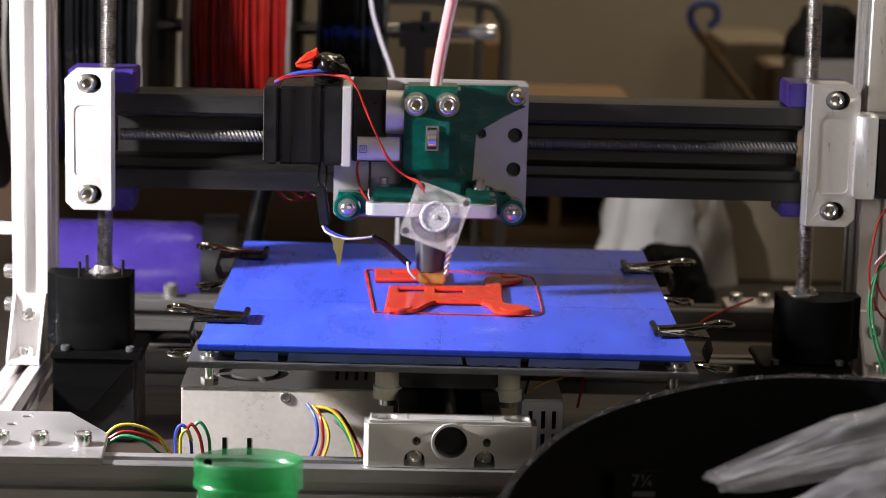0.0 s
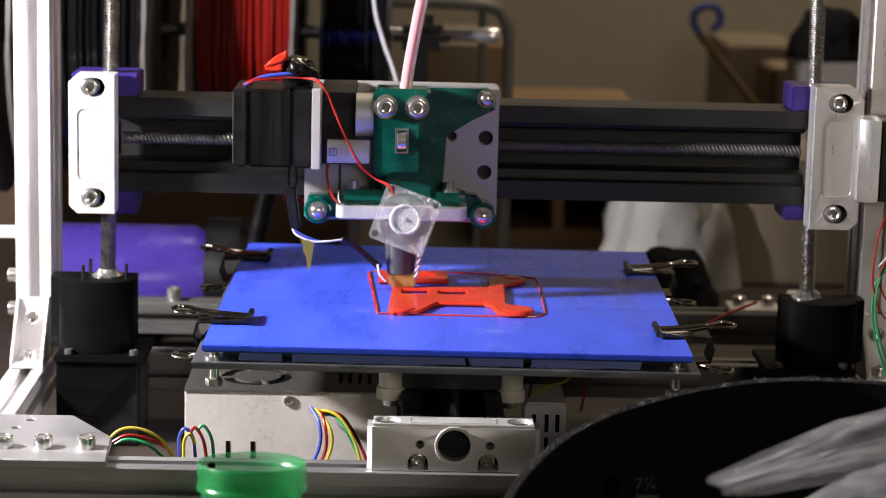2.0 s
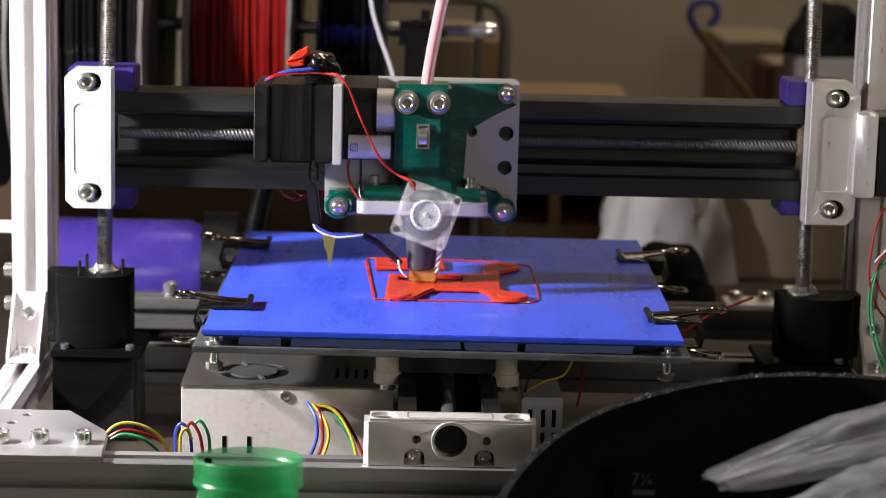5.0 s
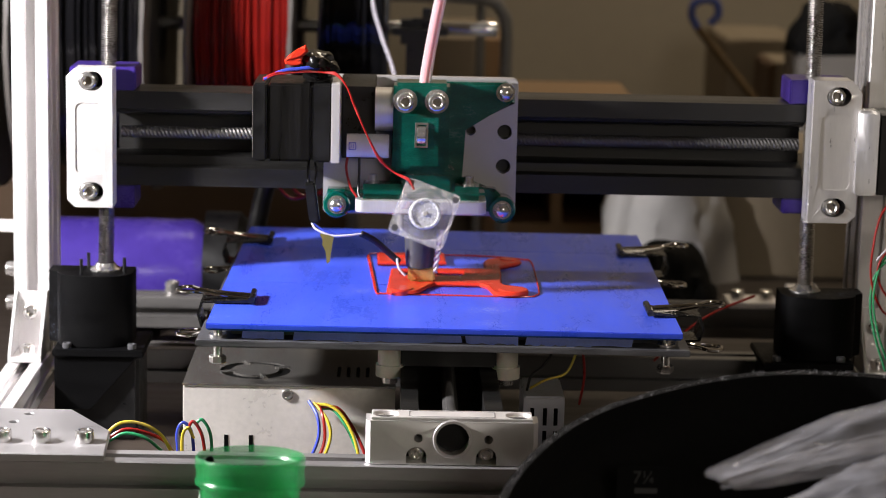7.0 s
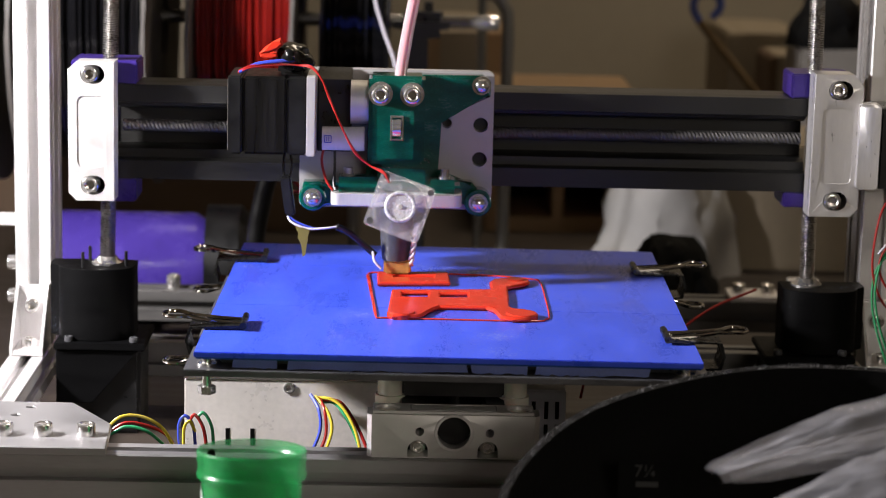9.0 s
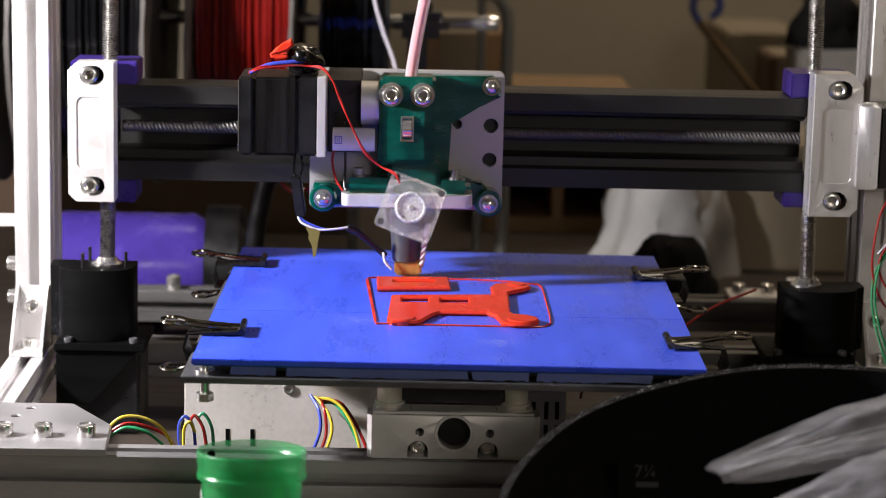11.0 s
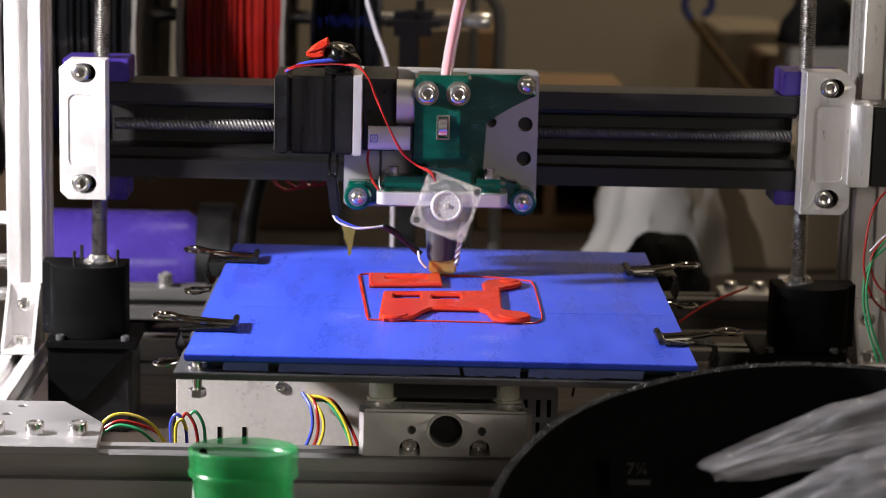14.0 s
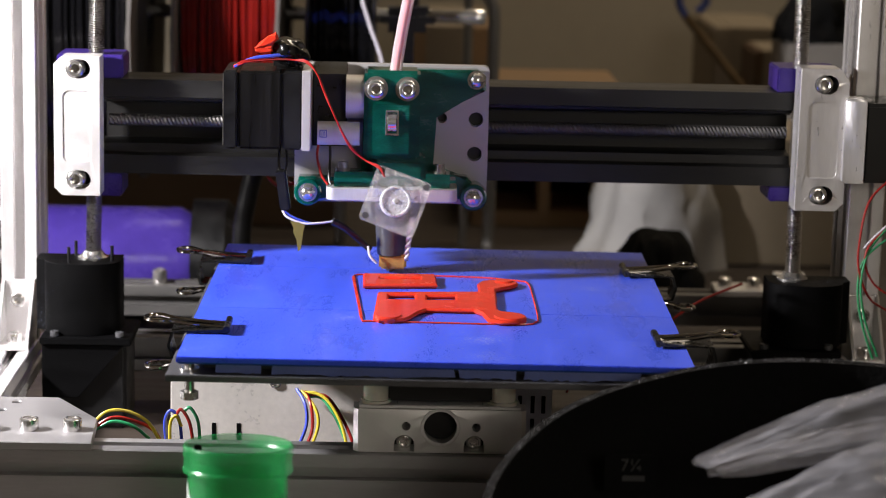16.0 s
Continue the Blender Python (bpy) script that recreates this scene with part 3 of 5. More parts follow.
for v in bm.verts:
    d = 1 + 0.30 * noise.fractal(v.co * 1.3 + Vector((2.0, 5.0, 1.0)), 1.0, 2.0, 3)
    v.co = Vector((-0.0640 + v.co.x * d * 0.0100, -0.008 + v.co.y * d * 0.010, 0.2098 + v.co.z * d * 0.0078 - 0.15 * v.co.x * 0.010))
part("tape_lump", bm, TAPE_GLOSS, mot, "lump of shiny black tape")
bm = sheet([(-0.0815, 0.2128), (-0.0790, 0.2160), (-0.0735, 0.2185), (-0.0705, 0.2215), (-0.0690, 0.2180), (-0.0722, 0.2150), (-0.0770, 0.2132)], [], 0.0035, facing(-0.0185), 0.0012)
part("red_tape", bm, RED, mot, "folded red tape flag")
curl = [(-0.0815 + 0.0030 * u, 0.2135 - 0.0010 * math.sin(u * 1.05)) for u in range(4)]
bm = sheet(curl + [(u + 0.0006, v - 0.0022) for u, v in curl[::-1]], [], 0.008, facing(-0.0175), 0.0007)
part("red_tape_curl", bm, RED, mot, "curled end of the red tape")
for dz in (0.0, 0.0009):
    part("motor_wire_red", wire([(-0.092, -0.018, 0.2030 + dz), (-0.085, -0.020, 0.2062 + dz), (-0.072, -0.019, 0.2075 + dz), (-0.062, -0.018, 0.2075), (-0.0545, -0.021, 0.2065 + dz), (-0.0490, -0.023, 0.2010), (-0.0450, -0.0235, 0.1910 + dz),
                                 (-0.0395, -0.0230 - dz, 0.1790), (-0.0320, -0.0220, 0.1640 + dz), (-0.0240, -0.0215, 0.1570), (-0.0165, -0.0260, 0.1535 + dz), (-0.0135, -0.027, 0.1490)], 0.00050), W_RED, car)
part("motor_wire_blue", wire([(-0.0915, -0.018, 0.2035), (-0.082, -0.0195, 0.2080), (-0.072, -0.0190, 0.2095), (-0.066, -0.018, 0.2100)], 0.0010), W_BLUE, car)
part("sensor_wire", wire([(-0.0480, -0.004, 0.1640), (-0.0490, -0.006, 0.1560), (-0.0465, -0.010, 0.1470), (-0.0430, -0.012, 0.1420)], 0.0007), W_RED, car)
part("sensor_wire", wire([(-0.0425, -0.004, 0.1640), (-0.0422, -0.006, 0.1540), (-0.0425, -0.010, 0.1450), (-0.0415, -0.012, 0.1420)], 0.0007), W_BLACK, car)
plug_box = box(-0.0690, -0.0635, -0.014, -0.006, 0.1280, 0.1490, 0.0010)
for v in plug_box.verts:
    v.co.x -= (v.co.z - 0.138) * 0.14
plug = part("cable_plug", plug_box, BLACK, car, "black cable plug hanging below the motor")
for dx in (-0.001, 0.0012):
    part("plug_wire", wire([(-0.0672 + dx, -0.010, 0.146), (-0.0668 + dx * 2, -0.009, 0.154), (-0.0672 + dx, -0.006, 0.163)], 0.0007), W_BLACK, plug)
part("thermistor_wire", wire([(-0.0665, -0.010, 0.1275), (-0.0640, -0.012, 0.1245), (-0.0560, -0.013, 0.1215), (-0.0470, -0.013, 0.1218), (-0.0405, -0.012, 0.1226)], 0.0006), W_WHITE, car)
part("thermistor_wire", wire([(-0.0660, -0.010, 0.1275), (-0.0620, -0.011, 0.1248), (-0.0560, -0.012, 0.1225), (-0.050, -0.012, 0.1210)], 0.0006), W_BLUE, car)
part("paper_tab", sheet([(-0.0622, 0.1224), (-0.0545, 0.1216), (-0.0553, 0.1180), (-0.0560, 0.1130), (-0.0568, 0.1075), (-0.0582, 0.1065), (-0.0590, 0.1130), (-0.0608, 0.1165), (-0.0606, 0.1190)], [], 0.0008, facing(-0.0135)), OLIVE, car, "creased yellow paper tab")
bm = wire([(-0.0405, -0.012, 0.1226), (-0.0340, -0.010, 0.1190), (-0.0270, -0.006, 0.1125), (-0.0205, -0.004, 0.1065)], 0.0018)
part("heater_sleeve", bm, W_BLACK, car)
part("thermistor_wire", wire([(-0.0215, -0.006, 0.1085), (-0.0205, -0.0085, 0.1040), (-0.0170, -0.0085, 0.1000)], 0.0007), W_WHITE, car)
# hot end and nozzle
part("insulator", turned([(0.0072, 0.1035), (0.0078, 0.1100), (0.0088, 0.1240), (0.0088, 0.1315)], (-0.0095, 0.0, 0), n=28), PEEK, car, "dark grey hot-end insulator")
bm = box(-0.0157, -0.0012, -0.0060, 0.0060, 0.0962, 0.1040, 0.0012)
turned([(0.0018, 0.0945), (0.0045, 0.0970)], (-0.0095, 0.0, 0), n=16, bm=bm)
part("heater_block", bm, BRASS, car, "brass heater block with the nozzle")
for ph in (0.0, math.pi):
    pts = [(-0.0016 + 0.0030 * k / 18 + 0.0009 * math.cos(ph + k * 1.1), -0.0045 + 0.0009 * math.sin(ph + k * 1.1), 0.1010 + 0.0230 * k / 18) for k in range(19)]
    part("heater_lead", wire(pts, 0.0008, 8, 3), W_WHITE, car, "twisted white heater lead")
# clear fan, leaning on its mount
fan = part("fan_frame", bmesh.new(), CLEAR, car, "clear plastic cooling fan")
fan_m = Matrix.Translation((-0.0076, -0.0275, 0.1366)) @ pose(0, 0, 0, -12, 20, 0)
put = lambda u, v, w: fan_m @ Vector((u, w, v))
bm = sheet(round_rect(-0.015, 0.015, -0.015, 0.015, 0.0025), [disc(0, 0, 0.0132, 32)] + [disc(sx * 0.0122, sz * 0.0122, 0.0014, 12) for sx in (-1, 1) for sz in (-1, 1)], 0.0016, put)
sheet(round_rect(-0.015, 0.015, -0.015, 0.015, 0.0025), [disc(0, 0, 0.0138, 32)], 0.0014, lambda u, v, w: put(u, v, w + 0.0062), bm=bm)
sheet(disc(0, 0, 0.0146, 32), [disc(0, 0, 0.0138, 32)], 0.0052, lambda u, v, w: put(u, v, w + 0.0013), bm=bm)
finish(bm)
bm.transform(Matrix.Translation(-ORIGIN[car.name]))
bm.to_mesh(fan.data)
bm.free()
y_ax = (fan_m.to_3x3() @ Vector((0, -1, 0)))
hub = turned([(0.0082, -0.004), (0.0082, 0.0012), (0.0076, 0.0018), (0.0068, 0.0018), (0.0064, 0.0012), (0.0016, 0.0010), (0.0012, 0.0013)], put(0, 0, 0.001), y_ax, 32)
part("fan_hub", hub, mat("frosted_plastic", (0.78, 0.78, 0.80), 0.3, 0, 60, 0.05, 0.0, glass=0.35), fan)
part("back_web", sheet(disc(0, 0, 0.0136, 32), [], 0.0006, lambda u, v, w: put(u, v, w + 0.0070)), mat("clear_web", (0.80, 0.80, 0.83), 0.2, 0, 60, 0.05, 0.0, glass=0.3, alpha=0.22), fan)
part("hub_pin", turned([(0.0010, 0), (0.0010, 0.0004)], put(0, 0, -0.0003), y_ax, 14), ALU_DARK, fan)
for k in range(7):
    a = 2 * math.pi * k / 7
    bm = bmesh.new()
    vs = []
    for i in range(5):
        r = 0.0086 + i * 0.001
        for w in (0.0010, 0.0058):
            aa = a + (w - 0.001) * 110 + (r - 0.0086) * 25
            vs.append(bm.verts.new(put(r * math.cos(aa), r * math.sin(aa), w)))
    for i in range(4):
        bm.faces.new((vs[2 * i], vs[2 * i + 1], vs[2 * i + 3], vs[2 * i + 2]))
    bmesh.ops.solidify(bm, geom=bm.faces[:], thickness=0.0004)
    part("fan_blade", bm, CLEAR, fan)
for sx, sz in ((-1, -1), (1, 1), (-1, 1)):
    part("fan_screw", turned([(0.0017, -0.0005), (0.0017, 0.0016)], put(sx * 0.0122, sz * 0.0122, 0), y_ax, 12), BLACK if sx + sz == 0 else PEEK, fan)
# guide tube with the red filament inside
path = [(-0.0090, -0.004, 0.200), (-0.0070, -0.0045, 0.2150), (-0.0035, -0.006, 0.2360), (0.0010, -0.008, 0.2600), (0.0070, -0.008, 0.2900), (0.0150, -0.006, 0.3300)]
tube = part("guide_tube", wire(path, 0.0032, 16), CLEAR_TUBE, car, "clear guide tube")
part("filament", wire(path, 0.0017, 10), FILAMENT, tube, "red filament")

# ---- moving bed ----
YAW = -1.0
bed = thing("print_bed", (0, 0, 0.062), "glass print bed with blue masking tape on a dark plate", "print bed")
turn = Matrix.Translation((-0.002, -0.0125, 0)) @ pose(0, 0, 0, 0, 0, YAW)


def on_bed(bm):
    bm.transform(turn)
    return bm


BW, BD = 0.1155, 0.1310
glass = part("glass_plate", on_bed(box(-BW, BW, -BD, BD, 0.0905, 0.0932, 0.0005)), GLASS_EDGE, bed, "bed glass with blue tinted edge")
rows_y = [-BD - 0.0003]
while rows_y[-1] < BD - 0.02:
    rows_y.append(rows_y[-1] + 0.0505)
rows_y.append(BD)
for k, (a, b) in enumerate(zip(rows_y, rows_y[1:])):
    part("tape_strip", on_bed(box(-BW - 0.0003, BW + 0.0003, a + 0.00003, b - 0.00003, 0.0932, BED_Z - (0.00005 if k % 2 else 0), 0.0001)), BLUE_TAPE, glass)
part("tape_wrap", on_bed(box(-BW - 0.0003, BW + 0.0003, -BD - 0.0010, -BD - 0.0002, 0.0915, BED_Z - 0.0001, 0.0003)), BLUE_TAPE, glass)
part("heater_plate", on_bed(box(-0.1205, 0.1195, -0.1345, 0.1335, 0.0832, 0.0862, 0.0004)), CARBON, bed, "dark fibre support plate")
bm = on_bed(box(-0.104, 0.104, -0.1275, 0.125, 0.0882, 0.0903, 0.0004))
part("bed_heater", bm, BLACK, bed)
rnd = random.Random(4)
for x0, x1 in ((-0.098, -0.078), (-0.073, -0.030), (-0.032, 0.008), (0.010, 0.036), (0.040, 0.060), (0.060, 0.092)):
    bm = bmesh.new()
    n = 10
    top = [bm.verts.new((x0 + (x1 - x0) * k / n, -0.1300, 0.0903)) for k in range(n + 1)]
    bot = [bm.verts.new((x0 + (x1 - x0) * k / n + rnd.uniform(-0.001, 0.001), -0.1306, 0.0879 - 0.0030 * abs(noise.noise(Vector((x0 * 90 + k * 0.35, 3, 1)))) - 0.0008)) for k in range(n + 1)]
    for k in range(n):
        bm.faces.new((top[k], top[k + 1], bot[k + 1], bot[k]))
    bmesh.ops.solidify(bm, geom=bm.faces[:], thickness=0.0003)
    part("tape_edge", on_bed(bm), TAPE_PALE, bed, "loose hanging edge of pale blue tape")
for sx in (-0.1105, 0.1085):
    for sy in (-0.1250, 0.1250):
        bm = turned([(0.0022, 0.0735), (0.0022, 0.0905)], (sx, sy, 0), n=14)
        turned([(0.0046, 0.0863), (0.0046, 0.0876)], (sx, sy, 0), n=20, bm=bm)
        turned([(0.0040, 0.0730), (0.0042, 0.0738), (0.0042, 0.0766)], (sx, sy, 0), n=6, bm=bm)
        part("levelling_screw", on_bed(bm), STEEL, bed)
part("slide_block", box(-0.0250, 0.0235, -0.100, 0.090, 0.0640, 0.0830, 0.001), BLACK, bed, "black slide under the bed")
for sx in (-0.0305, 0.0285):
    for sy in (-0.095, 0.075):
        bm = turned([(0.0062, 0.0640), (0.0062, 0.0831)], (sx, sy, 0), n=20)
        nyl = part("spacer", bm, NYLON, bed, "ivory nylon spacer")
        bm = turned([(0.0072, 0.0580), (0.0072, 0.0640)], (sx, sy, 0), n=20)
        part("spacer_collar", bm, NYLON, nyl)
        part("spacer_screw", turned([(0.0040, 0.0545), (0.0040, 0.0580)], (sx, sy, 0), n=16), STEEL, nyl)

# ---- the printed piece ----
mm = lambda pts: [(x / 1000, y / 1000) for x, y in pts]
piece = thing("printed_part", (0, 0, BED_Z), "glossy orange-red printed wrench-shaped part with two slots", "printed part", "printed pieces")
main = mm([(-31, -9), (20, -4), (20, 16), (22, 22), (27, 25.5), (38, 26.5), (41.5, 21), (41, 16), (38, 11), (29, 2), (28, -44), (30, -48), (36, -50), (40, -56), (39.5, -65), (36, -70), (28, -71),
           (22, -67), (19.5, -52), (16, -46), (-7, -46), (-11, -53), (-15.5, -65), (-18.5, -69), (-30.5, -70), (-33, -66)])
slot_a, slot_b = mm([(-25.6, -14), (-12.5, -13), (-12.6, -24.5), (-25.6, -25.5)]), mm([(-6.2, -15), (7.7, -13.8), (7.4, -24.3), (-6.4, -25.3)])
part("body", sheet(main, [slot_a, slot_b], 0.0024, lying(BED_Z), 0.0010), RED, piece)
for cx, cy, r in ((33, -61, 8.0), (-26, -63, 7.0), (34, 21, 5.0)):
    part("rounded_lug", turned([(r / 1000, 0), (r / 1000, 0.0022), (r / 1000 - 0.0008, 0.0030)], (cx / 1000, cy / 1000, BED_Z), n=28), RED, piece)
bar = thing("printed_bar", (-0.02, 0.02, BED_Z), "glossy orange-red printed bar lying on the blue tape", "printed part", "printed pieces")
part("bar_body", sheet(mm([(-39, 35), (-1, 36.5), (-0.5, 11), (-38.5, 6.5)]), [mm([(-30, 27), (-9, 28), (-9, 22), (-30, 21)])], 0.0026, lying(BED_Z), 0.0009), RED, bar)
part("bar_floor", sheet(mm([(-30, 27), (-9, 28), (-9, 22), (-30, 21)]), [], 0.0012, lying(BED_Z)), RED, bar)
skirt = thing("printed_outline", (0, -0.015, BED_Z), "thin red printed outline around the parts", "printed outline", "printed pieces")
loop = [(-44, 35), (-41, 41.5), (-20, 42), (20, 40), (42, 33), (47, 26), (47.5, -10), (47, -53), (45, -63), (38, -68), (0, -67.5), (-33, -66.5), (-38.5, -62), (-41, -15), (-44, 35)]
part("thread", wire([(x / 1000, y / 1000, BED_Z + 0.0003) for x, y in loop], 0.00045, 6, 5), RED, skirt)
bm = sheet(mm([(-44.8, 35), (-43.2, 35), (-37.9, -60), (-39.1, -61)]), [], 0.0005, lying(BED_Z + 0.0001))
part("thick_edge", bm, RED, skirt)


# ---- binder clips on the bed's edges ----
def binder_clip(x, y, side, label):
    """Clip over the bed's edge: a black spring body and two wire handles that point outwards."""
    t = thing("binder_clip", (x, y, 0.0862), label, "binder clip", "binder clips")
    s = side
    prof = [(-0.0180, BED_Z + 0.0012), (-0.0170, BED_Z + 0.0024), (0.0080, BED_Z + 0.0010), (0.0098, 0.0885), (0.0080, 0.0822), (-0.0140, 0.0812), (-0.0140, 0.0820), (0.0068, 0.0830), (0.0086, 0.0885), (0.0068, 0.0945), (-0.0172, BED_Z + 0.0010)]
    place = lambda u, v, w: (x + s * u, y - 0.0095 + w, v)
    part("spring_body", sheet(prof, [], 0.019, place), CLIP, t, "black enamelled spring")
    part("lip", rod((x - s * 0.0178, y - 0.0112, BED_Z + 0.0026), (x - s * 0.0178, y + 0.0112, BED_Z + 0.0026), 0.0017, 12), CLIP, t)
    for z0, z1, nm in ((BED_Z + 0.0022, BED_Z + 0.0055, "upper_handle"), (0.0808, 0.0768, "lower_handle")):
        pts = [(x - s * 0.0178, y - 0.0045, z0), (x - s * 0.004, y - 0.0042, z0 + (z1 - z0) * 0.3), (x + s * 0.0075, y - 0.0030, z0 + (z1 - z0) * 0.75), (x + s * 0.0135, y - 0.0060, z1), (x + s * 0.0185, y - 0.0048, z1),
               (x + s * 0.0205, y, z1), (x + s * 0.0185, y + 0.0048, z1), (x + s * 0.0135, y + 0.0060, z1), (x + s * 0.0075, y + 0.0030, z0 + (z1 - z0) * 0.75), (x - s * 0.004, y + 0.0042, z0 + (z1 - z0) * 0.3), (x - s * 0.0178, y + 0.0045, z0)]
        part(nm, wire(pts, 0.0010, 8, 5), CHROME, t, "shiny wire handle")
    return t


CLIPS = [binder_clip(-0.1185, -0.089, -1, "black binder clip on the bed's edge"), binder_clip(-0.1185, 0.073, -1, "black binder clip on the bed's edge"),
         binder_clip(0.1170, -0.101, 1, "black binder clip on the bed's edge"), binder_clip(0.1178, 0.056, 1, "black binder clip on the bed's edge")]

# ---- slide rail under the bed, with its silver end block ----
slide = thing("slide_rail", (0, 0, 0.0402), "black linear rail with a silver end block below the bed", "linear rail")
prof = [(-0.0250, 0.0402), (0.0235, 0.0402), (0.0235, 0.0630), (0.0150, 0.0630), (0.0150, 0.0480), (-0.0165, 0.0480), (-0.0165, 0.0630), (-0.0250, 0.0630)]
part("rail_body", sheet(prof, [], 0.36, lambda u, v, w: (u, -0.143 + w, v), 0.0004), BLACK_ANO, slide)
part("rail_screw", rod((-0.0007, -0.143, 0.056), (-0.0007, 0.21, 0.056), 0.004, 16), STEEL, slide)
blk_out = [(-0.0388, 0.0403), (0.0372, 0.0403), (0.0372, 0.0612), (-0.0388, 0.0612)]
u1, u2 = -0.0173, 0.0155
arch = lambda cx: [(cx - 0.0048, 0.0404), (cx + 0.0048, 0.0404)] + [(cx + 0.0048 * math.cos(radians(a)), 0.0440 + 0.0048 * math.sin(radians(a))) for a in range(0, 181, 20)]
blk = part("end_block", sheet(blk_out, [disc(-0.0005, 0.0527, 0.0085, 32), disc(u1 + 0.0008, 0.0530, 0.0021, 14), disc(u2 + 0.0008, 0.0528, 0.0021, 14), arch(u1)[2:] + [(u1 - 0.0048, 0.0408), (u1 + 0.0048, 0.0408)],
                              arch(u2)[2:] + [(u2 - 0.0048, 0.0408), (u2 + 0.0048, 0.0408)]], 0.012, facing(-0.1565), 0.0002), ALU_MATT, slide, "silver end block with a round bore")
bm = box(-0.0388, 0.0372, -0.1443, -0.1425, 0.0403, 0.0612, 0.0002)
part("block_back", bm, BLACK, blk)
part("block_top", sheet([(-0.0384, -0.1560), (0.0368, -0.1560), (0.0368, -0.1425), (-0.0384, -0.1425)], [disc(-0.0318, -0.1497, 0.0058, 24), disc(0.0302, -0.1497, 0.0058, 24)], 0.0016, lying(0.0613), 0.0003), ALU_MATT, blk)
for bx in (-0.0318, 0.0302):
    part("counterbore", turned([(0.0057, 0), (0.0057, 0.0004)], (bx, -0.1497, 0.0614), n=24), STEEL, blk)
for s in (-1, 1):
    xx = -0.0008 + s * 0.0381
    part("chamfer", sheet([(xx, -0.1562), (xx + s * 0.0022, -0.1540), (xx + s * 0.0022, -0.1428), (xx, -0.1428)], [], 0.0205, lying(0.0404)), ALU, blk)
part("top_groove", sheet(round_rect(-0.0210, 0.0195, -0.1545, -0.1440, 0.002), [round_rect(-0.0205, 0.0190, -0.1541, -0.1444, 0.0018)], 0.0002, lying(0.06285)), ALU_DARK, blk)
part("bore_ring", sheet(disc(-0.0005, 0.0527, 0.0092, 32), [disc(-0.0005, 0.0527, 0.0080, 32)], 0.0010, facing(-0.1571), 0.0003), ALU, blk)
part("bearing", turned([(0.0030, 0.0), (0.0080, 0.0), (0.0080, 0.003)], (-0.0005, -0.1450, 0.0527), (0, -1, 0), 28), BLACK, blk)
for u in (u1, u2):
    cap_screw("block_screw", (u, -0.1480, 0.0437), (0, -1, 0), 0.0036, 0.003, blk)

# ---- power supply and wires under the bed ----
psu = thing("power_supply", (-0.083, -0.01, 0.0), "sheet metal power supply box with a fan opening on top", "power supply")
fan_hole = [disc(-0.101, -0.020, 0.0185, 28)]
part("case", box(-0.1362, -0.0275, -0.050, 0.030, 0.0, 0.0490, 0.0006), SHEET, psu)
part("lid", sheet([(-0.1364, -0.0505), (-0.0273, -0.0505), (-0.0273, 0.0302), (-0.1364, 0.0302)], fan_hole, 0.0010, lying(0.0492)), LID, psu)
part("fan_opening", turned([(0.0186, 0), (0.0186, 0.0003)], (-0.101, -0.020, 0.0491), n=28), DARK, psu)
grille = part("grille_hub", turned([(0.0125, 0), (0.0125, 0.0012)], (-0.101, -0.020, 0.0494), n=28), LID, psu)
for k in range(4):
    a = radians(20 + 90 * k)
    p = Vector((-0.101, -0.020, 0.0500))
    d = Vector((math.cos(a), math.sin(a), 0))
    part("grille_spoke", rod(p + d * 0.011, p + d * 0.0187, 0.0014, 8), LID, grille)
for k in range(4):
    part("vent_slot", box(-0.058 + 0.005 * k, -0.0562 + 0.005 * k, -0.030, -0.012, 0.0501, 0.0506, 0), DARK, psu)
cap_screw("case_screw", (-0.0825, -0.0502, 0.0450), (0, -1, 0), 0.0030, 0.0006, psu)
for sx in (-0.1139, -0.1012):
    part("terminal_slot", box(sx - 0.0011, sx + 0.0011, -0.05015, -0.0498, 0.012, 0.0232, 0), DARK, psu)
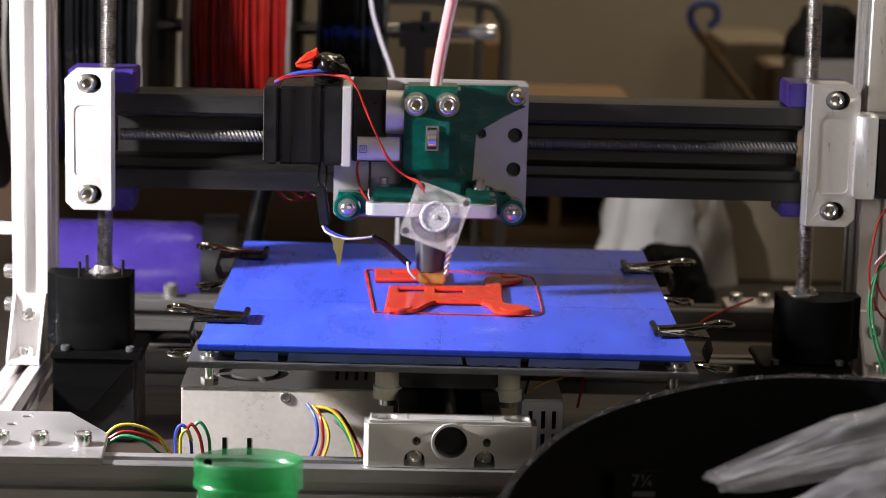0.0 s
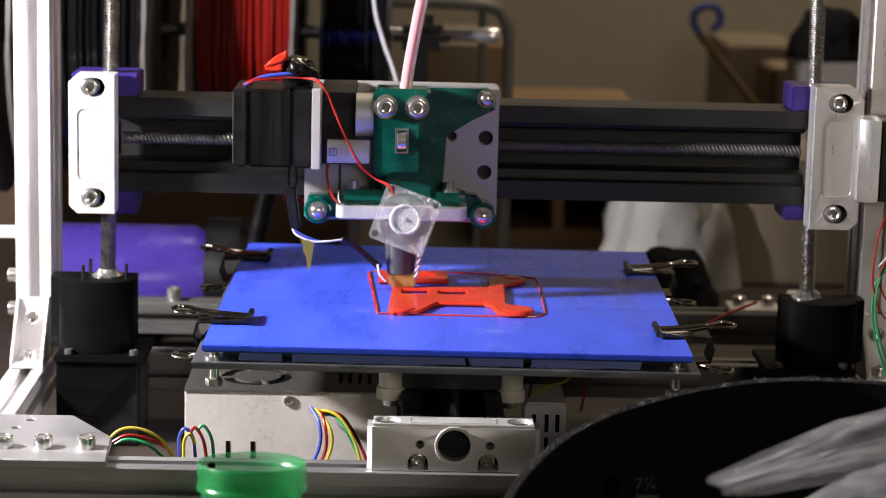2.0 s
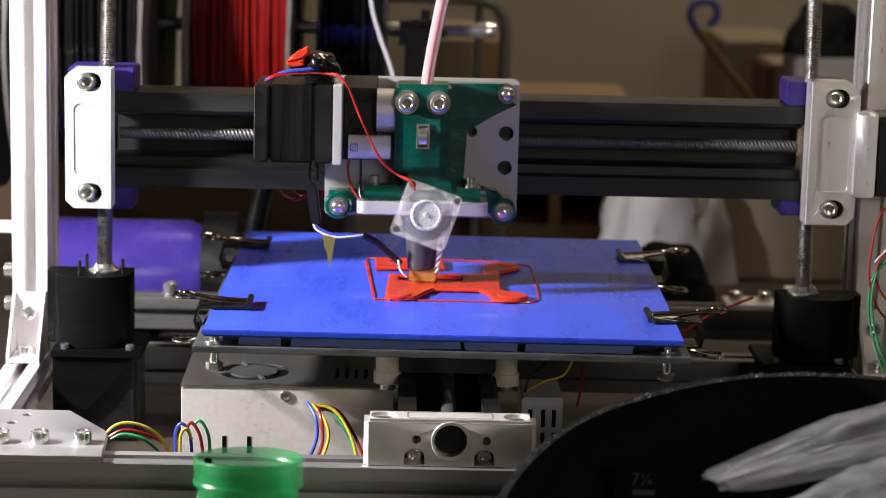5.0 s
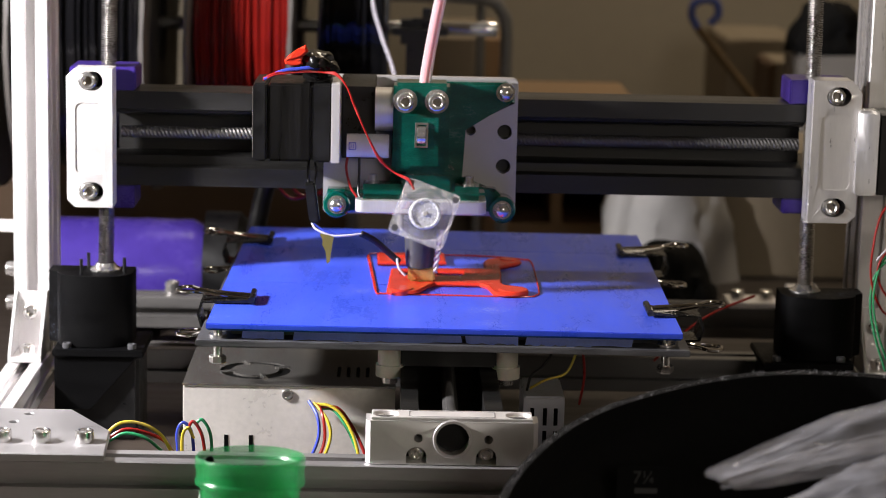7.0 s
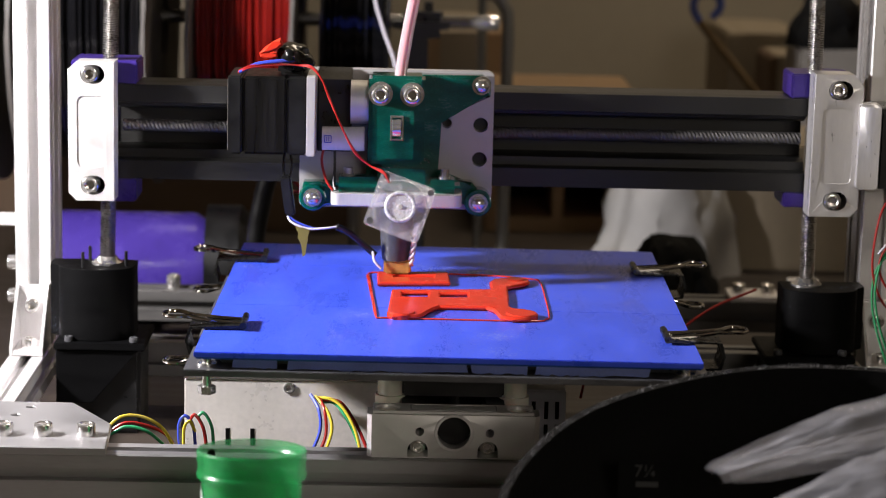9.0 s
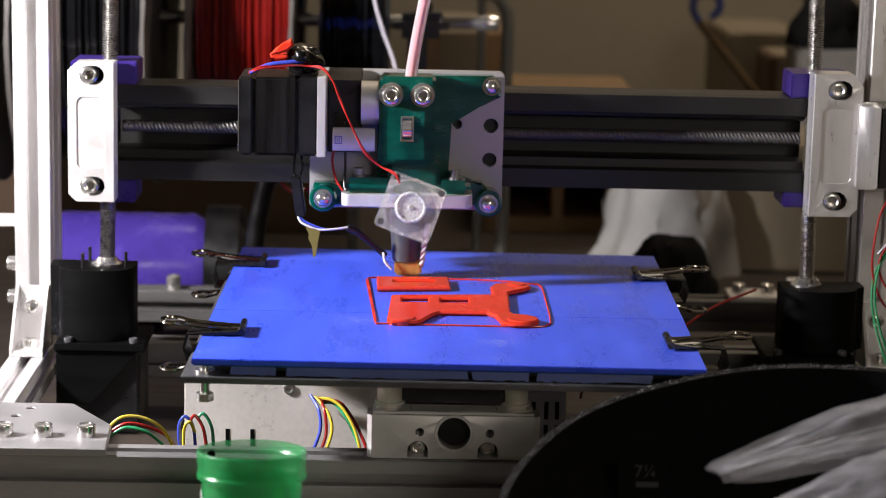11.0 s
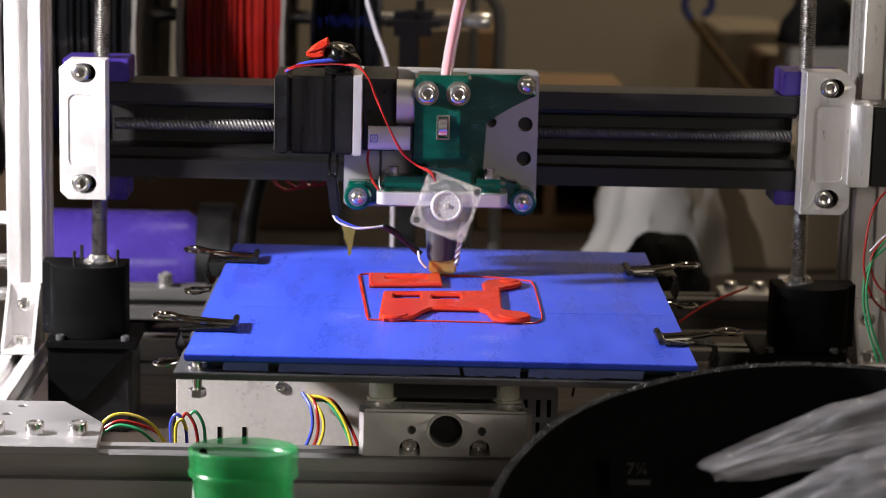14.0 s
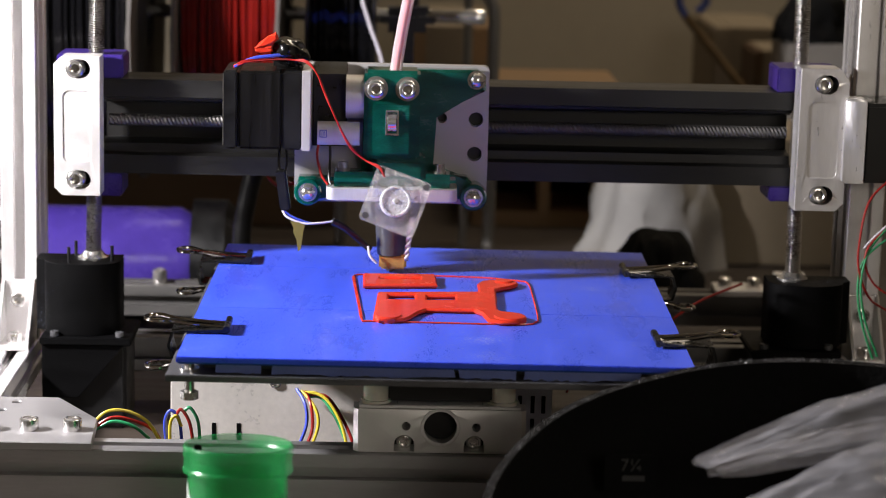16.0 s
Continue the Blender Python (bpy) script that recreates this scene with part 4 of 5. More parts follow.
for colour, pts, nm in ((W_BLUE, [(-0.0715, -0.054, 0.0430), (-0.0668, -0.062, 0.0370), (-0.0660, -0.066, 0.0270), (-0.0712, -0.068, 0.0130)], "blue"), (W_RED, [(-0.0672, -0.0535, 0.0415), (-0.0640, -0.062, 0.0370), (-0.0630, -0.066, 0.0250), (-0.0680, -0.068, 0.0120)], "red"),
                        (W_YELLOW, [(-0.0690, -0.054, 0.0420), (-0.0620, -0.063, 0.0360), (-0.0600, -0.067, 0.0270), (-0.0650, -0.069, 0.0120)], "yellow"),
                        (W_YELLOW, [(-0.0690, -0.0535, 0.0412), (-0.0610, -0.056, 0.0412), (-0.0545, -0.060, 0.0375), (-0.0480, -0.065, 0.0270), (-0.0440, -0.070, 0.0120)], "yellow"),
                        (W_RED, [(-0.0680, -0.0532, 0.0398), (-0.0570, -0.055, 0.0398), (-0.0500, -0.060, 0.0330), (-0.0440, -0.066, 0.0230), (-0.0400, -0.070, 0.0130)], "red"),
                        (W_GREEN, [(-0.0670, -0.0530, 0.0385), (-0.0590, -0.054, 0.0385), (-0.0520, -0.060, 0.0310), (-0.0470, -0.066, 0.0220), (-0.0430, -0.070, 0.0120)], "green"),
                        (W_YELLOW, [(-0.1700, -0.108, 0.0360), (-0.1620, -0.108, 0.0440), (-0.1520, -0.106, 0.0440), (-0.1420, -0.104, 0.0380), (-0.1360, -0.100, 0.0260)], "yellow"),
                        (W_RED, [(-0.1700, -0.106, 0.0340), (-0.1600, -0.106, 0.0405), (-0.1500, -0.104, 0.0390), (-0.1400, -0.100, 0.0330), (-0.1340, -0.098, 0.0220)], "red"),
                        (W_GREEN, [(-0.1680, -0.100, 0.0330), (-0.1600, -0.100, 0.0370), (-0.1500, -0.100, 0.0350), (-0.1420, -0.098, 0.0280)], "green"),
                        (W_BLUE, [(-0.1340, -0.096, 0.0250), (-0.1345, -0.096, 0.0370), (-0.1315, -0.096, 0.0420), (-0.1275, -0.096, 0.0370), (-0.1262, -0.096, 0.0240)], "blue"),
                        (W_RED, [(-0.1290, -0.096, 0.0400), (-0.1265, -0.096, 0.0425), (-0.1225, -0.096, 0.0360), (-0.1205, -0.096, 0.0240)], "red"),
                        (W_GREEN, [(-0.1260, -0.094, 0.0405), (-0.1225, -0.094, 0.0430), (-0.1185, -0.094, 0.0360), (-0.1175, -0.094, 0.0240)], "green"),
                        (W_YELLOW, [(-0.1320, -0.097, 0.0240), (-0.1318, -0.097, 0.0360), (-0.1290, -0.097, 0.0395), (-0.1265, -0.096, 0.0340)], "yellow")):
    single("wire_" + nm, wire(pts, 0.00085), colour, pts[-1], nm + " motor wire lying beside the power supply", "wire", "wires under the bed")
drv = thing("terminal_box", (0.046, -0.04, 0), "white plastic terminal box with dark slots", "terminal box")
part("box_body", box(0.0380, 0.0590, -0.060, -0.020, 0.0, 0.0490, 0.0010), WHITE_PART, drv)
for sz in (0.022, 0.034):
    for sx in (0.0425, 0.0490, 0.0545):
        part("slot", box(sx - 0.0010, sx + 0.0010, -0.0606, -0.0598, sz, sz + 0.009, 0), DARK, drv)
for colour, pts, nm in ((W_YELLOW, [(0.042, -0.045, 0.0495), (0.050, -0.048, 0.0550), (0.060, -0.046, 0.0580), (0.065, -0.044, 0.068), (0.066, -0.040, 0.076)], "yellow"),
                        (W_BLACK, [(0.040, -0.050, 0.0495), (0.042, -0.052, 0.058), (0.048, -0.048, 0.062), (0.054, -0.044, 0.070)], "black"),
                        (W_RED, [(0.068, -0.040, 0.040), (0.070, -0.042, 0.055), (0.069, -0.040, 0.068), (0.067, -0.036, 0.078)], "red"),
                        (W_RED, [(0.118, 0.06, 0.040), (0.132, 0.05, 0.058), (0.150, 0.06, 0.068), (0.176, 0.08, 0.074)], "red")):
    single("wire_" + nm, wire(pts, 0.0007), colour, pts[0], nm + " wire rising behind the end block", "wire", "wires under the bed")
for colour, pts, nm in ((W_RED, [(0.244, 0.010, 0.150), (0.2300, 0.006, 0.136), (0.2255, 0.004, 0.115), (0.2265, 0.006, 0.098), (0.234, 0.010, 0.082), (0.246, 0.012, 0.074)], "red"),
                        (W_RED, [(0.244, 0.012, 0.122), (0.2330, 0.010, 0.112), (0.2300, 0.009, 0.102), (0.236, 0.012, 0.090), (0.247, 0.012, 0.082)], "red"),
                        (W_GREEN, [(0.246, 0.010, 0.126), (0.232, 0.006, 0.110), (0.2275, 0.004, 0.092), (0.2310, 0.006, 0.072), (0.240, 0.010, 0.050)], "green"),
                        (W_GREEN, [(0.246, 0.012, 0.118), (0.230, 0.009, 0.104), (0.2268, 0.008, 0.088), (0.2300, 0.009, 0.070), (0.238, 0.012, 0.048)], "green"),
                        (W_WHITE, [(0.248, 0.008, 0.130), (0.2330, 0.003, 0.117), (0.2275, 0.002, 0.111)], "white")):
    single("wire_" + nm, wire(pts, 0.0006), colour, pts[-1], nm + " wire looping beside the upright", "wire", "wires by the upright")


# ---- spools behind the machine ----
def spool(x0, x1, fil, label, cz=0.200, cy=0.368, r=0.118, rf=0.102, rim=None):
    t = thing("filament_spool", ((x0 + x1) / 2, cy, cz - r), label, "filament spool", "filament spools")
    for x in (x0, x1 - 0.003):
        bm = sheet(disc(cy, cz, r, 64), [disc(cy, cz, 0.031, 28)], 0.003, along_x(x), 0.0004)
        part("flange", bm, rim or SPOOL, t, "plastic flange")
    part("core", turned([(0.05, 0), (0.05, x1 - x0 - 0.008)], (x0 + 0.004, cy, cz), (1, 0, 0), 40), SPOOL, t)
    rr = random.Random(int(1000 * abs(x0)))
    bm = bmesh.new()
    n = int((x1 - x0 - 0.007) / 0.0030)
    for layer, rad in ((0, rf - 0.0026), (1, rf)):
        for k in range(n):
            cx = x0 + 0.005 + 0.0030 * (k + 0.5 * layer)
            if layer and rr.random() < 0.25:
                continue
            w = rr.uniform(-0.0016, 0.0016)
            ring = []
            for j in range(56):
                a = 2 * math.pi * j / 56
                c = cx + w * math.sin(a + k)
                R = rad + 0.0008 * math.sin(a * 2 + k * 1.7)
                ring.append([bm.verts.new((c + 0.0015 * math.cos(b), cy + (R + 0.0015 * math.sin(b)) * math.cos(a), cz + (R + 0.0015 * math.sin(b)) * math.sin(a))) for b in (0.0, 1.05, 2.09, 3.14, 4.19, 5.24)])
            for j in range(56):
                p, q = ring[j], ring[(j + 1) % 56]
                for i in range(6):
                    bm.faces.new((p[i], p[(i + 1) % 6], q[(i + 1) % 6], q[i]))
    part("winding", bm, fil, t, "loose glossy turns of filament")["kind"] = "stuff"
    return t


spool(-0.278, -0.190, FIL_BLACK, "grey spool wound with glossy black filament", rim=SPOOL_SHADED)
spool(-0.169, -0.0985, FIL_RED, "grey spool wound with glossy red filament", cy=0.408, rf=0.090, rim=SPOOL_SHADED)
spool(-0.374, -0.296, FIL_GREEN, "grey spool wound with dark green filament")
spool(-0.083, -0.036, FIL_BLACK, "black spool wound with black filament", 0.205, 0.42, 0.095, 0.085, BLACK)
stand = thing("spool_stand", (-0.2, 0.38, 0.0), "steel rod on posts that carries the filament spools", "spool stand")
part("spool_rod", turned([(0.0048, 0), (0.0048, 0.485), (0.0056, 0.487), (0.0056, 0.497), (0.0048, 0.499)], (-0.46, 0.385, 0.1940), (1, 0, 0), 20), STEEL, stand, "chrome spool rod")
for px in (-0.42, -0.018):
    part("post", box(px - 0.006, px + 0.008, 0.377, 0.393, 0.0, 0.199, 0.001), BLACK, stand)
bm = box(-0.034, 0.004, 0.372, 0.400, 0.183, 0.200, 0.006)
box(-0.020, 0.000, 0.370, 0.398, 0.192, 0.208, 0.007, bm)
part("clamp", bm, BLACK, stand)
# White cord added for the pale curved rim line of the black spool.
single("white_rim_cord", wire([(-0.049, 0.322, 0.250), (-0.0468, 0.322, 0.2169), (-0.0407, 0.321, 0.1945), (-0.0307, 0.321, 0.1646), (-0.027, 0.322, 0.120), (-0.026, 0.322, 0.0)], 0.0012), W_WHITE, (-0.026, 0.322, 0.0), "thin white cord in place of the black spool's pale rim", "strap")

# ---- things behind ----
purp = thing("purple_case", (-0.19, 0.30, 0), "glossy purple plastic cylinder with a black end cap", "plastic case")
part("shell", turned([(0.010, -0.005), (0.032, -0.004), (0.036, 0.0), (0.036, 0.100), (0.032, 0.108)], (-0.262, 0.295, 0.0365), (1, 0, 0), 48), PURPLE, purp)
part("end_cap", turned([(0.0385, 0), (0.0385, 0.022), (0.030, 0.030), (0.010, 0.031)], (-0.153, 0.29, 0.0405), (1, 0, 0), 48), BLACK, purp)


single("black_cable", wire([(-0.108, 0.20, 0.150), (-0.106, 0.20, 0.125), (-0.112, 0.20, 0.100), (-0.116, 0.20, 0.070), (-0.112, 0.20, 0.030), (-0.100, 0.20, 0.003)], 0.0058, 12), BLACK, (-0.100, 0.20, 0.0), "thick black cable hanging behind the beam", "cable")
for k in range(3):
    x = -0.099 + 0.006 * k
    pts = [(x, 0.10, 0.142), (x + 0.004, 0.10, 0.127 + 0.002 * k), (x + 0.012, 0.10, 0.1215 + 0.0015 * k), (x + 0.022, 0.10, 0.127), (x + 0.026, 0.10, 0.142)]
    single("wire_red", wire(pts, 0.0009), W_RED, pts[0], "red wire looping below the beam", "wire", "wires behind the beam")


def carton(name, x0, x1, y0, y1, z0, z1, m, label, category="box"):
    t = thing(name, ((x0 + x1) / 2, (y0 + y1) / 2, z0), label, category, "boxes behind the printer")
    part("body", box(x0, x1, y0, y1, z0, z1, 0.002), m, t)
    part("tape_seam", box((x0 + x1) / 2 - 0.02, (x0 + x1) / 2 + 0.02, y0 - 0.0008, y1, z1 - 0.04, z1 + 0.0006, 0.0002), TAN, t)
    return t


carton("cardboard_box", -0.012, 0.062, 0.75, 0.95, 0.0, 0.151, CARD, "brown cardboard box on the bench")
carton("cardboard_box", -0.42, -0.06, 0.62, 0.72, 0.0, 0.10, CARD_DARK, "dark brown cardboard box on the bench")
shelf = thing("shelf_box", (0.10, 0.72, 0.0), "brown board shelf box with dark open compartments", "box", "boxes behind the printer")
part("front_frame", sheet([(0.043, 0.0), (0.160, 0.0), (0.160, 0.118), (0.043, 0.118)], [[(0.057, 0.012), (0.098, 0.012), (0.098, 0.056), (0.057, 0.056)], [(0.106, 0.012), (0.148, 0.012), (0.148, 0.056), (0.106, 0.056)]], 0.10, facing(0.64), 0.0006), CARD, shelf)
part("back_board", box(0.044, 0.159, 0.7405, 0.746, 0.0, 0.117, 0.0005), CARD_DARK, shelf)
# Black sheet stands in for the shade inside the compartments.
part("compartment_shade", box(0.050, 0.155, 0.7355, 0.7400, 0.0125, 0.0555, 0), DARK, shelf)
carton("cardboard_box", 0.274, 0.345, 0.90, 1.05, 0.0, 0.141, TAN, "tan cardboard box by the wall")
carton("cardboard_box", 0.296, 0.350, 0.80, 0.88, 0.0, 0.131, CARD_DARK, "dark brown cardboard box on the bench")
carton("paper_package", 0.2135, 0.34, 0.50, 0.62, 0.0, 0.095, TAN, "tan paper package on the bench", "package")
hoop = thing("tube_frame", (0.02, 0.55, 0), "grey painted tube frame with rounded corners", "tube frame")
part("hoop", wire([(0.053, 0.55, 0.0), (0.053, 0.55, 0.12), (0.053, 0.55, 0.178), (0.0495, 0.55, 0.192), (0.037, 0.55, 0.201), (-0.01, 0.55, 0.203), (-0.062, 0.55, 0.203)], 0.0048, 14), GREY_TUBE, hoop)
part("stay", rod((0.0335, 0.56, 0.0), (0.0335, 0.56, 0.200), 0.0034, 12), GREY_TUBE, hoop)
part("second_post", rod((-0.062, 0.55, 0.0), (-0.062, 0.55, 0.203), 0.0048, 12), GREY_TUBE, hoop)


def crumpled(cx, cy, z0, rx, ry, h, seed):
    bm = bmesh.new()
    bmesh.ops.create_icosphere(bm, subdivisions=4, radius=1.0)
    for v in bm.verts:
        d = noise.fractal(v.co * 1.6 + Vector((seed, 0, 0)), 1.0, 2.0, 4) * 0.25
        v.co *= 1 + d
        v.co.z = max(v.co.z, -0.25)
        v.co = Vector((cx + v.co.x * rx, cy + v.co.y * ry, z0 + (v.co.z + 0.25) / 1.25 * h))
    return bm


bm = crumpled(0.0, 0.50, 0.0, 0.054, 0.05, 0.104, 3.0)
for v in bm.verts:
    k = v.co.z / 0.104
    v.co.x = 0.170 + v.co.x * (1.10 - 0.35 * k) + 0.014 * k + 0.004 * noise.noise(v.co * 40)
single("cloth", bm, CLOTH, (0.170, 0.50, 0.0), "crumpled white cloth heaped on the bench", "cloth")
single("black_bag", crumpled(0.162, 0.36, 0.0, 0.031, 0.03, 0.052, 21.0), WOOL, (0.162, 0.36, 0.0), "small black fabric bag on the bench", "bag")
single("wool_cap", crumpled(0.318, 0.655, 0.156, 0.033, 0.028, 0.042, 12.0), WOOL, (0.318, 0.655, 0.156), "black fabric cap lying on a box", "cap")
single("grey_box", box(0.292, 0.36, 0.625, 0.70, 0.0, 0.156, 0.003), SPOOL, (0.32, 0.66, 0.0), "grey box on the bench", "box")
brush = thing("paint_brush", (0.345, 0.76, 0.0), "long brown brush with a blue painted head leaning on a box", "brush")
part("handle", wire([(0.345, 0.76, 0.0), (0.327, 0.765, 0.0454), (0.2872, 0.77, 0.0944), (0.2584, 0.775, 0.1284), (0.2298, 0.78, 0.1622)], 0.0036, 10), BROWN_MARK, brush)
part("head", wire([(0.2298, 0.78, 0.1622), (0.2240, 0.78, 0.1730), (0.2260, 0.78, 0.1830), (0.2360, 0.78, 0.1870), (0.2450, 0.78, 0.1840), (0.2470, 0.78, 0.1740), (0.2400, 0.78, 0.1660)], 0.0034, 10), BLUE_MARK, brush)

# ---- in front: green vial, hat and clear film ----
vial = thing("green_vial", (-0.0890, -0.25, 0.0), "open green translucent plastic vial with a white label", "vial")
R = 0.0232
prof = [(0.0, 0.0), (R - 0.0026, 0.0), (R - 0.0018, 0.001), (R - 0.0018, 0.0572), (R - 0.0016, 0.0580), (R + 0.0002, 0.0584), (R + 0.0004, 0.0600), (R - 0.0002, 0.0608), (R - 0.0002, 0.0650), (R + 0.0003, 0.0656), (R + 0.0003, 0.0694),
        (R - 0.0003, 0.0701), (R - 0.0014, 0.0699), (R - 0.0019, 0.0670), (R - 0.0030, 0.0655), (R - 0.0034, 0.0040), (0.0, 0.0040)]
part("vial_body", turned(prof, (-0.0890, -0.25, 0.0), n=56, closed=False), VIAL, vial)
bm = bmesh.new()
ring = []
for k in range(22):
    a = radians(185 + 5 * k)
    ring.append([bm.verts.new((-0.0890 + (R - 0.0016) * math.cos(a), -0.25 + (R - 0.0016) * math.sin(a), z - 0.0018 * k if z > 0.02 else z)) for z in (0.012, 0.0560)])
for p, q in zip(ring, ring[1:]):
    bm.faces.new((p[0], q[0], q[1], p[1]))
bmesh.ops.solidify(bm, geom=bm.faces[:], thickness=-0.0002)
part("paper_label", bm, LABEL, vial, "white paper label")
for a in (158,):
    part("lug", turned([(0.0018, 0), (0.0018, 0.002)], (-0.0890 + (R - 0.004) * math.cos(radians(a)), -0.25 + (R - 0.004) * math.sin(radians(a)), 0.0665), (0, -1, 0), 12), DARK, vial)

vial.matrix_basis = pose(-0.0890, -0.25, -0.0012, -5, 0, 0)
hat = thing("knit_hat", (0.1555, -0.342, 0.0), "black woollen knit hat lying open upwards", "hat")
hat_m = Matrix.Translation((0.1555, -0.342, 0.0630)) @ pose(0, 0, 0, 15, 0, 0)


def bowl(r0, depth, thick):
    bm = bmesh.new()
    n, rows = 72, 16
    for s in (0, 1):
        rings = []
        for i in range(rows + 1):
            q = i / rows
            rad = (r0 - s * thick) * math.sqrt(max(0.0, 1 - (q * 0.999) ** 2.6))
            h = -q * (depth - s * thick)
            ring = []
            for k in range(n):
                a = 2 * math.pi * k / n
                w = 1 + 0.02 * noise.noise(Vector((math.cos(a) * 2, math.sin(a) * 2, q * 3)))
                ring.append(bm.verts.new(hat_m @ Vector((rad * w * math.cos(a), rad * w * math.sin(a), h + 0.004 * noise.noise(Vector((math.cos(a) * 1.5, math.sin(a) * 1.5, 4)))))))
            rings.append(ring)
        for a, b in zip(rings, rings[1:]):
            for k in range(n):
                bm.faces.new((a[k], a[(k + 1) % n], b[(k + 1) % n], b[k]))
        bm.faces.new(rings[-1])
        if s == 0:
            first = rings[0]
        else:
            for k in range(n):
                bm.faces.new((first[k], first[(k + 1) % n], rings[0][(k + 1) % n], rings[0][k]))
    return bm


part("crown", bowl(0.1450, 0.0620, 0.0035), WOOL, hat)
fz = bmesh.new()
rnd = random.Random(2)
for k in range(3600):
    a = rnd.uniform(0, 2 * math.pi)
    rr_ = 0.1453 - rnd.uniform(0, 0.0036)
    hh = 0.004 * noise.noise(Vector((math.cos(a) * 1.5, math.sin(a) * 1.5, 4)))
    w = 1 + 0.02 * noise.noise(Vector((math.cos(a) * 2, math.sin(a) * 2, 0)))
    p = Vector((rr_ * w * math.cos(a), rr_ * w * math.sin(a), hh - rnd.uniform(0, 0.006) * (rr_ > 0.1445)))
    d = Vector((rnd.gauss(0, 1), rnd.gauss(0, 1), abs(rnd.gauss(0, 1)) + 0.3)).normalized() * rnd.uniform(0.0007, 0.0024)
    s = d.cross(Vector((rnd.gauss(0, 1), rnd.gauss(0, 1), 1))).normalized() * 0.00009
    vs = [fz.verts.new(hat_m @ q) for q in (p - s, p + s, p + d)]
    fz.faces.new(vs)
part("fuzz", fz, FUZZ, hat, "short wool fuzz along the rim, greyed to paint its sparkle", smooth=False)["kind"] = "stuff"


def words(text, size, m, material, parent, label):
    cu = bpy.data.curves.new("writing", "FONT")
    cu.body, cu.size, cu.extrude = text, size, 0.0001
    tmp = new("writing", cu)
    me = bpy.data.meshes.new_from_object(tmp)
    bpy.data.objects.remove(tmp)
    bm = bmesh.new()
    bm.from_mesh(me)
    bm.transform(m)
    return part("size_print", bm, material, parent, label, smooth=False)


film = thing("plastic_bag", (0.165, -0.30, 0.03), "creased clear plastic bag sticking out of the hat", "plastic bag")


def film_fold(name, seed, p0, p1, width, sag, tip):
    """A creased fold of clear film between two points."""
    bm = bmesh.new()
    p0, p1 = Vector(p0), Vector(p1)
    n, mcount = 60, 26
    d = (p1 - p0).normalized()
    side = Vector((-d.y, d.x, 0)).normalized()
    up = side.cross(d)
    up = -up if up.z < 0 else up
    grid = []
    for i in range(n + 1):
        row = []
        for j in range(mcount + 1):
            s, u = i / n, j / mcount - 0.5
            wd = width * (tip + (1 - tip) * min(1, s * 1.8))
            z = min(1.0, 0.1 + s * 2.2) * sag * (1 - (2 * u) ** 2) + 0.0040 * noise.noise(Vector((s * 2.5 + seed, u * 7, seed))) + 0.0004 * math.sin(u * 34 + 2 * s + seed) + 0.0012 * abs(noise.noise(Vector((s * 9, u * 5, seed + 4))))
            row.append(bm.verts.new(p0 + (p1 - p0) * s + side * u * wd + up * z))
        grid.append(row)
    for a, b in zip(grid, grid[1:]):
        for j in range(mcount):
            bm.faces.new((a[j], a[j + 1], b[j + 1], b[j]))
    return part(name, bm, FILM, film)


film_fold("upper_fold", 1.0, (0.098, -0.316, 0.0830), (0.235, -0.275, 0.108), 0.042, 0.012, 0.42)
film_fold("inner_fold", 2.3, (0.105, -0.310, 0.0800), (0.235, -0.280, 0.101), 0.032, 0.004, 0.45)
film_fold("lower_fold", 5.0, (0.106, -0.350, 0.0690), (0.235, -0.325, 0.0975), 0.070, 0.014, 0.5)
film_fold("bottom_fold", 8.0, (0.118, -0.365, 0.0610), (0.235, -0.345, 0.0850), 0.060, 0.010, 0.6)
tag = part("size_tag", sheet(round_rect(0.066, 0.088, 0.056, 0.072, 0.001), [], 0.0001, facing(-0.2622)), WOOL, hat, "black cloth size tag")
words("7\u00bc", 0.0075, Matrix.Translation((0.0725, -0.2626, 0.0650)) @ pose(0, 0, 0, 90, 0, 0), INK, hat, "grey printed hat size")
part("print_bar", box(0.0735, 0.0830, -0.2624, -0.2621, 0.0605, 0.0628, 0), INK, hat, "grey printed line")


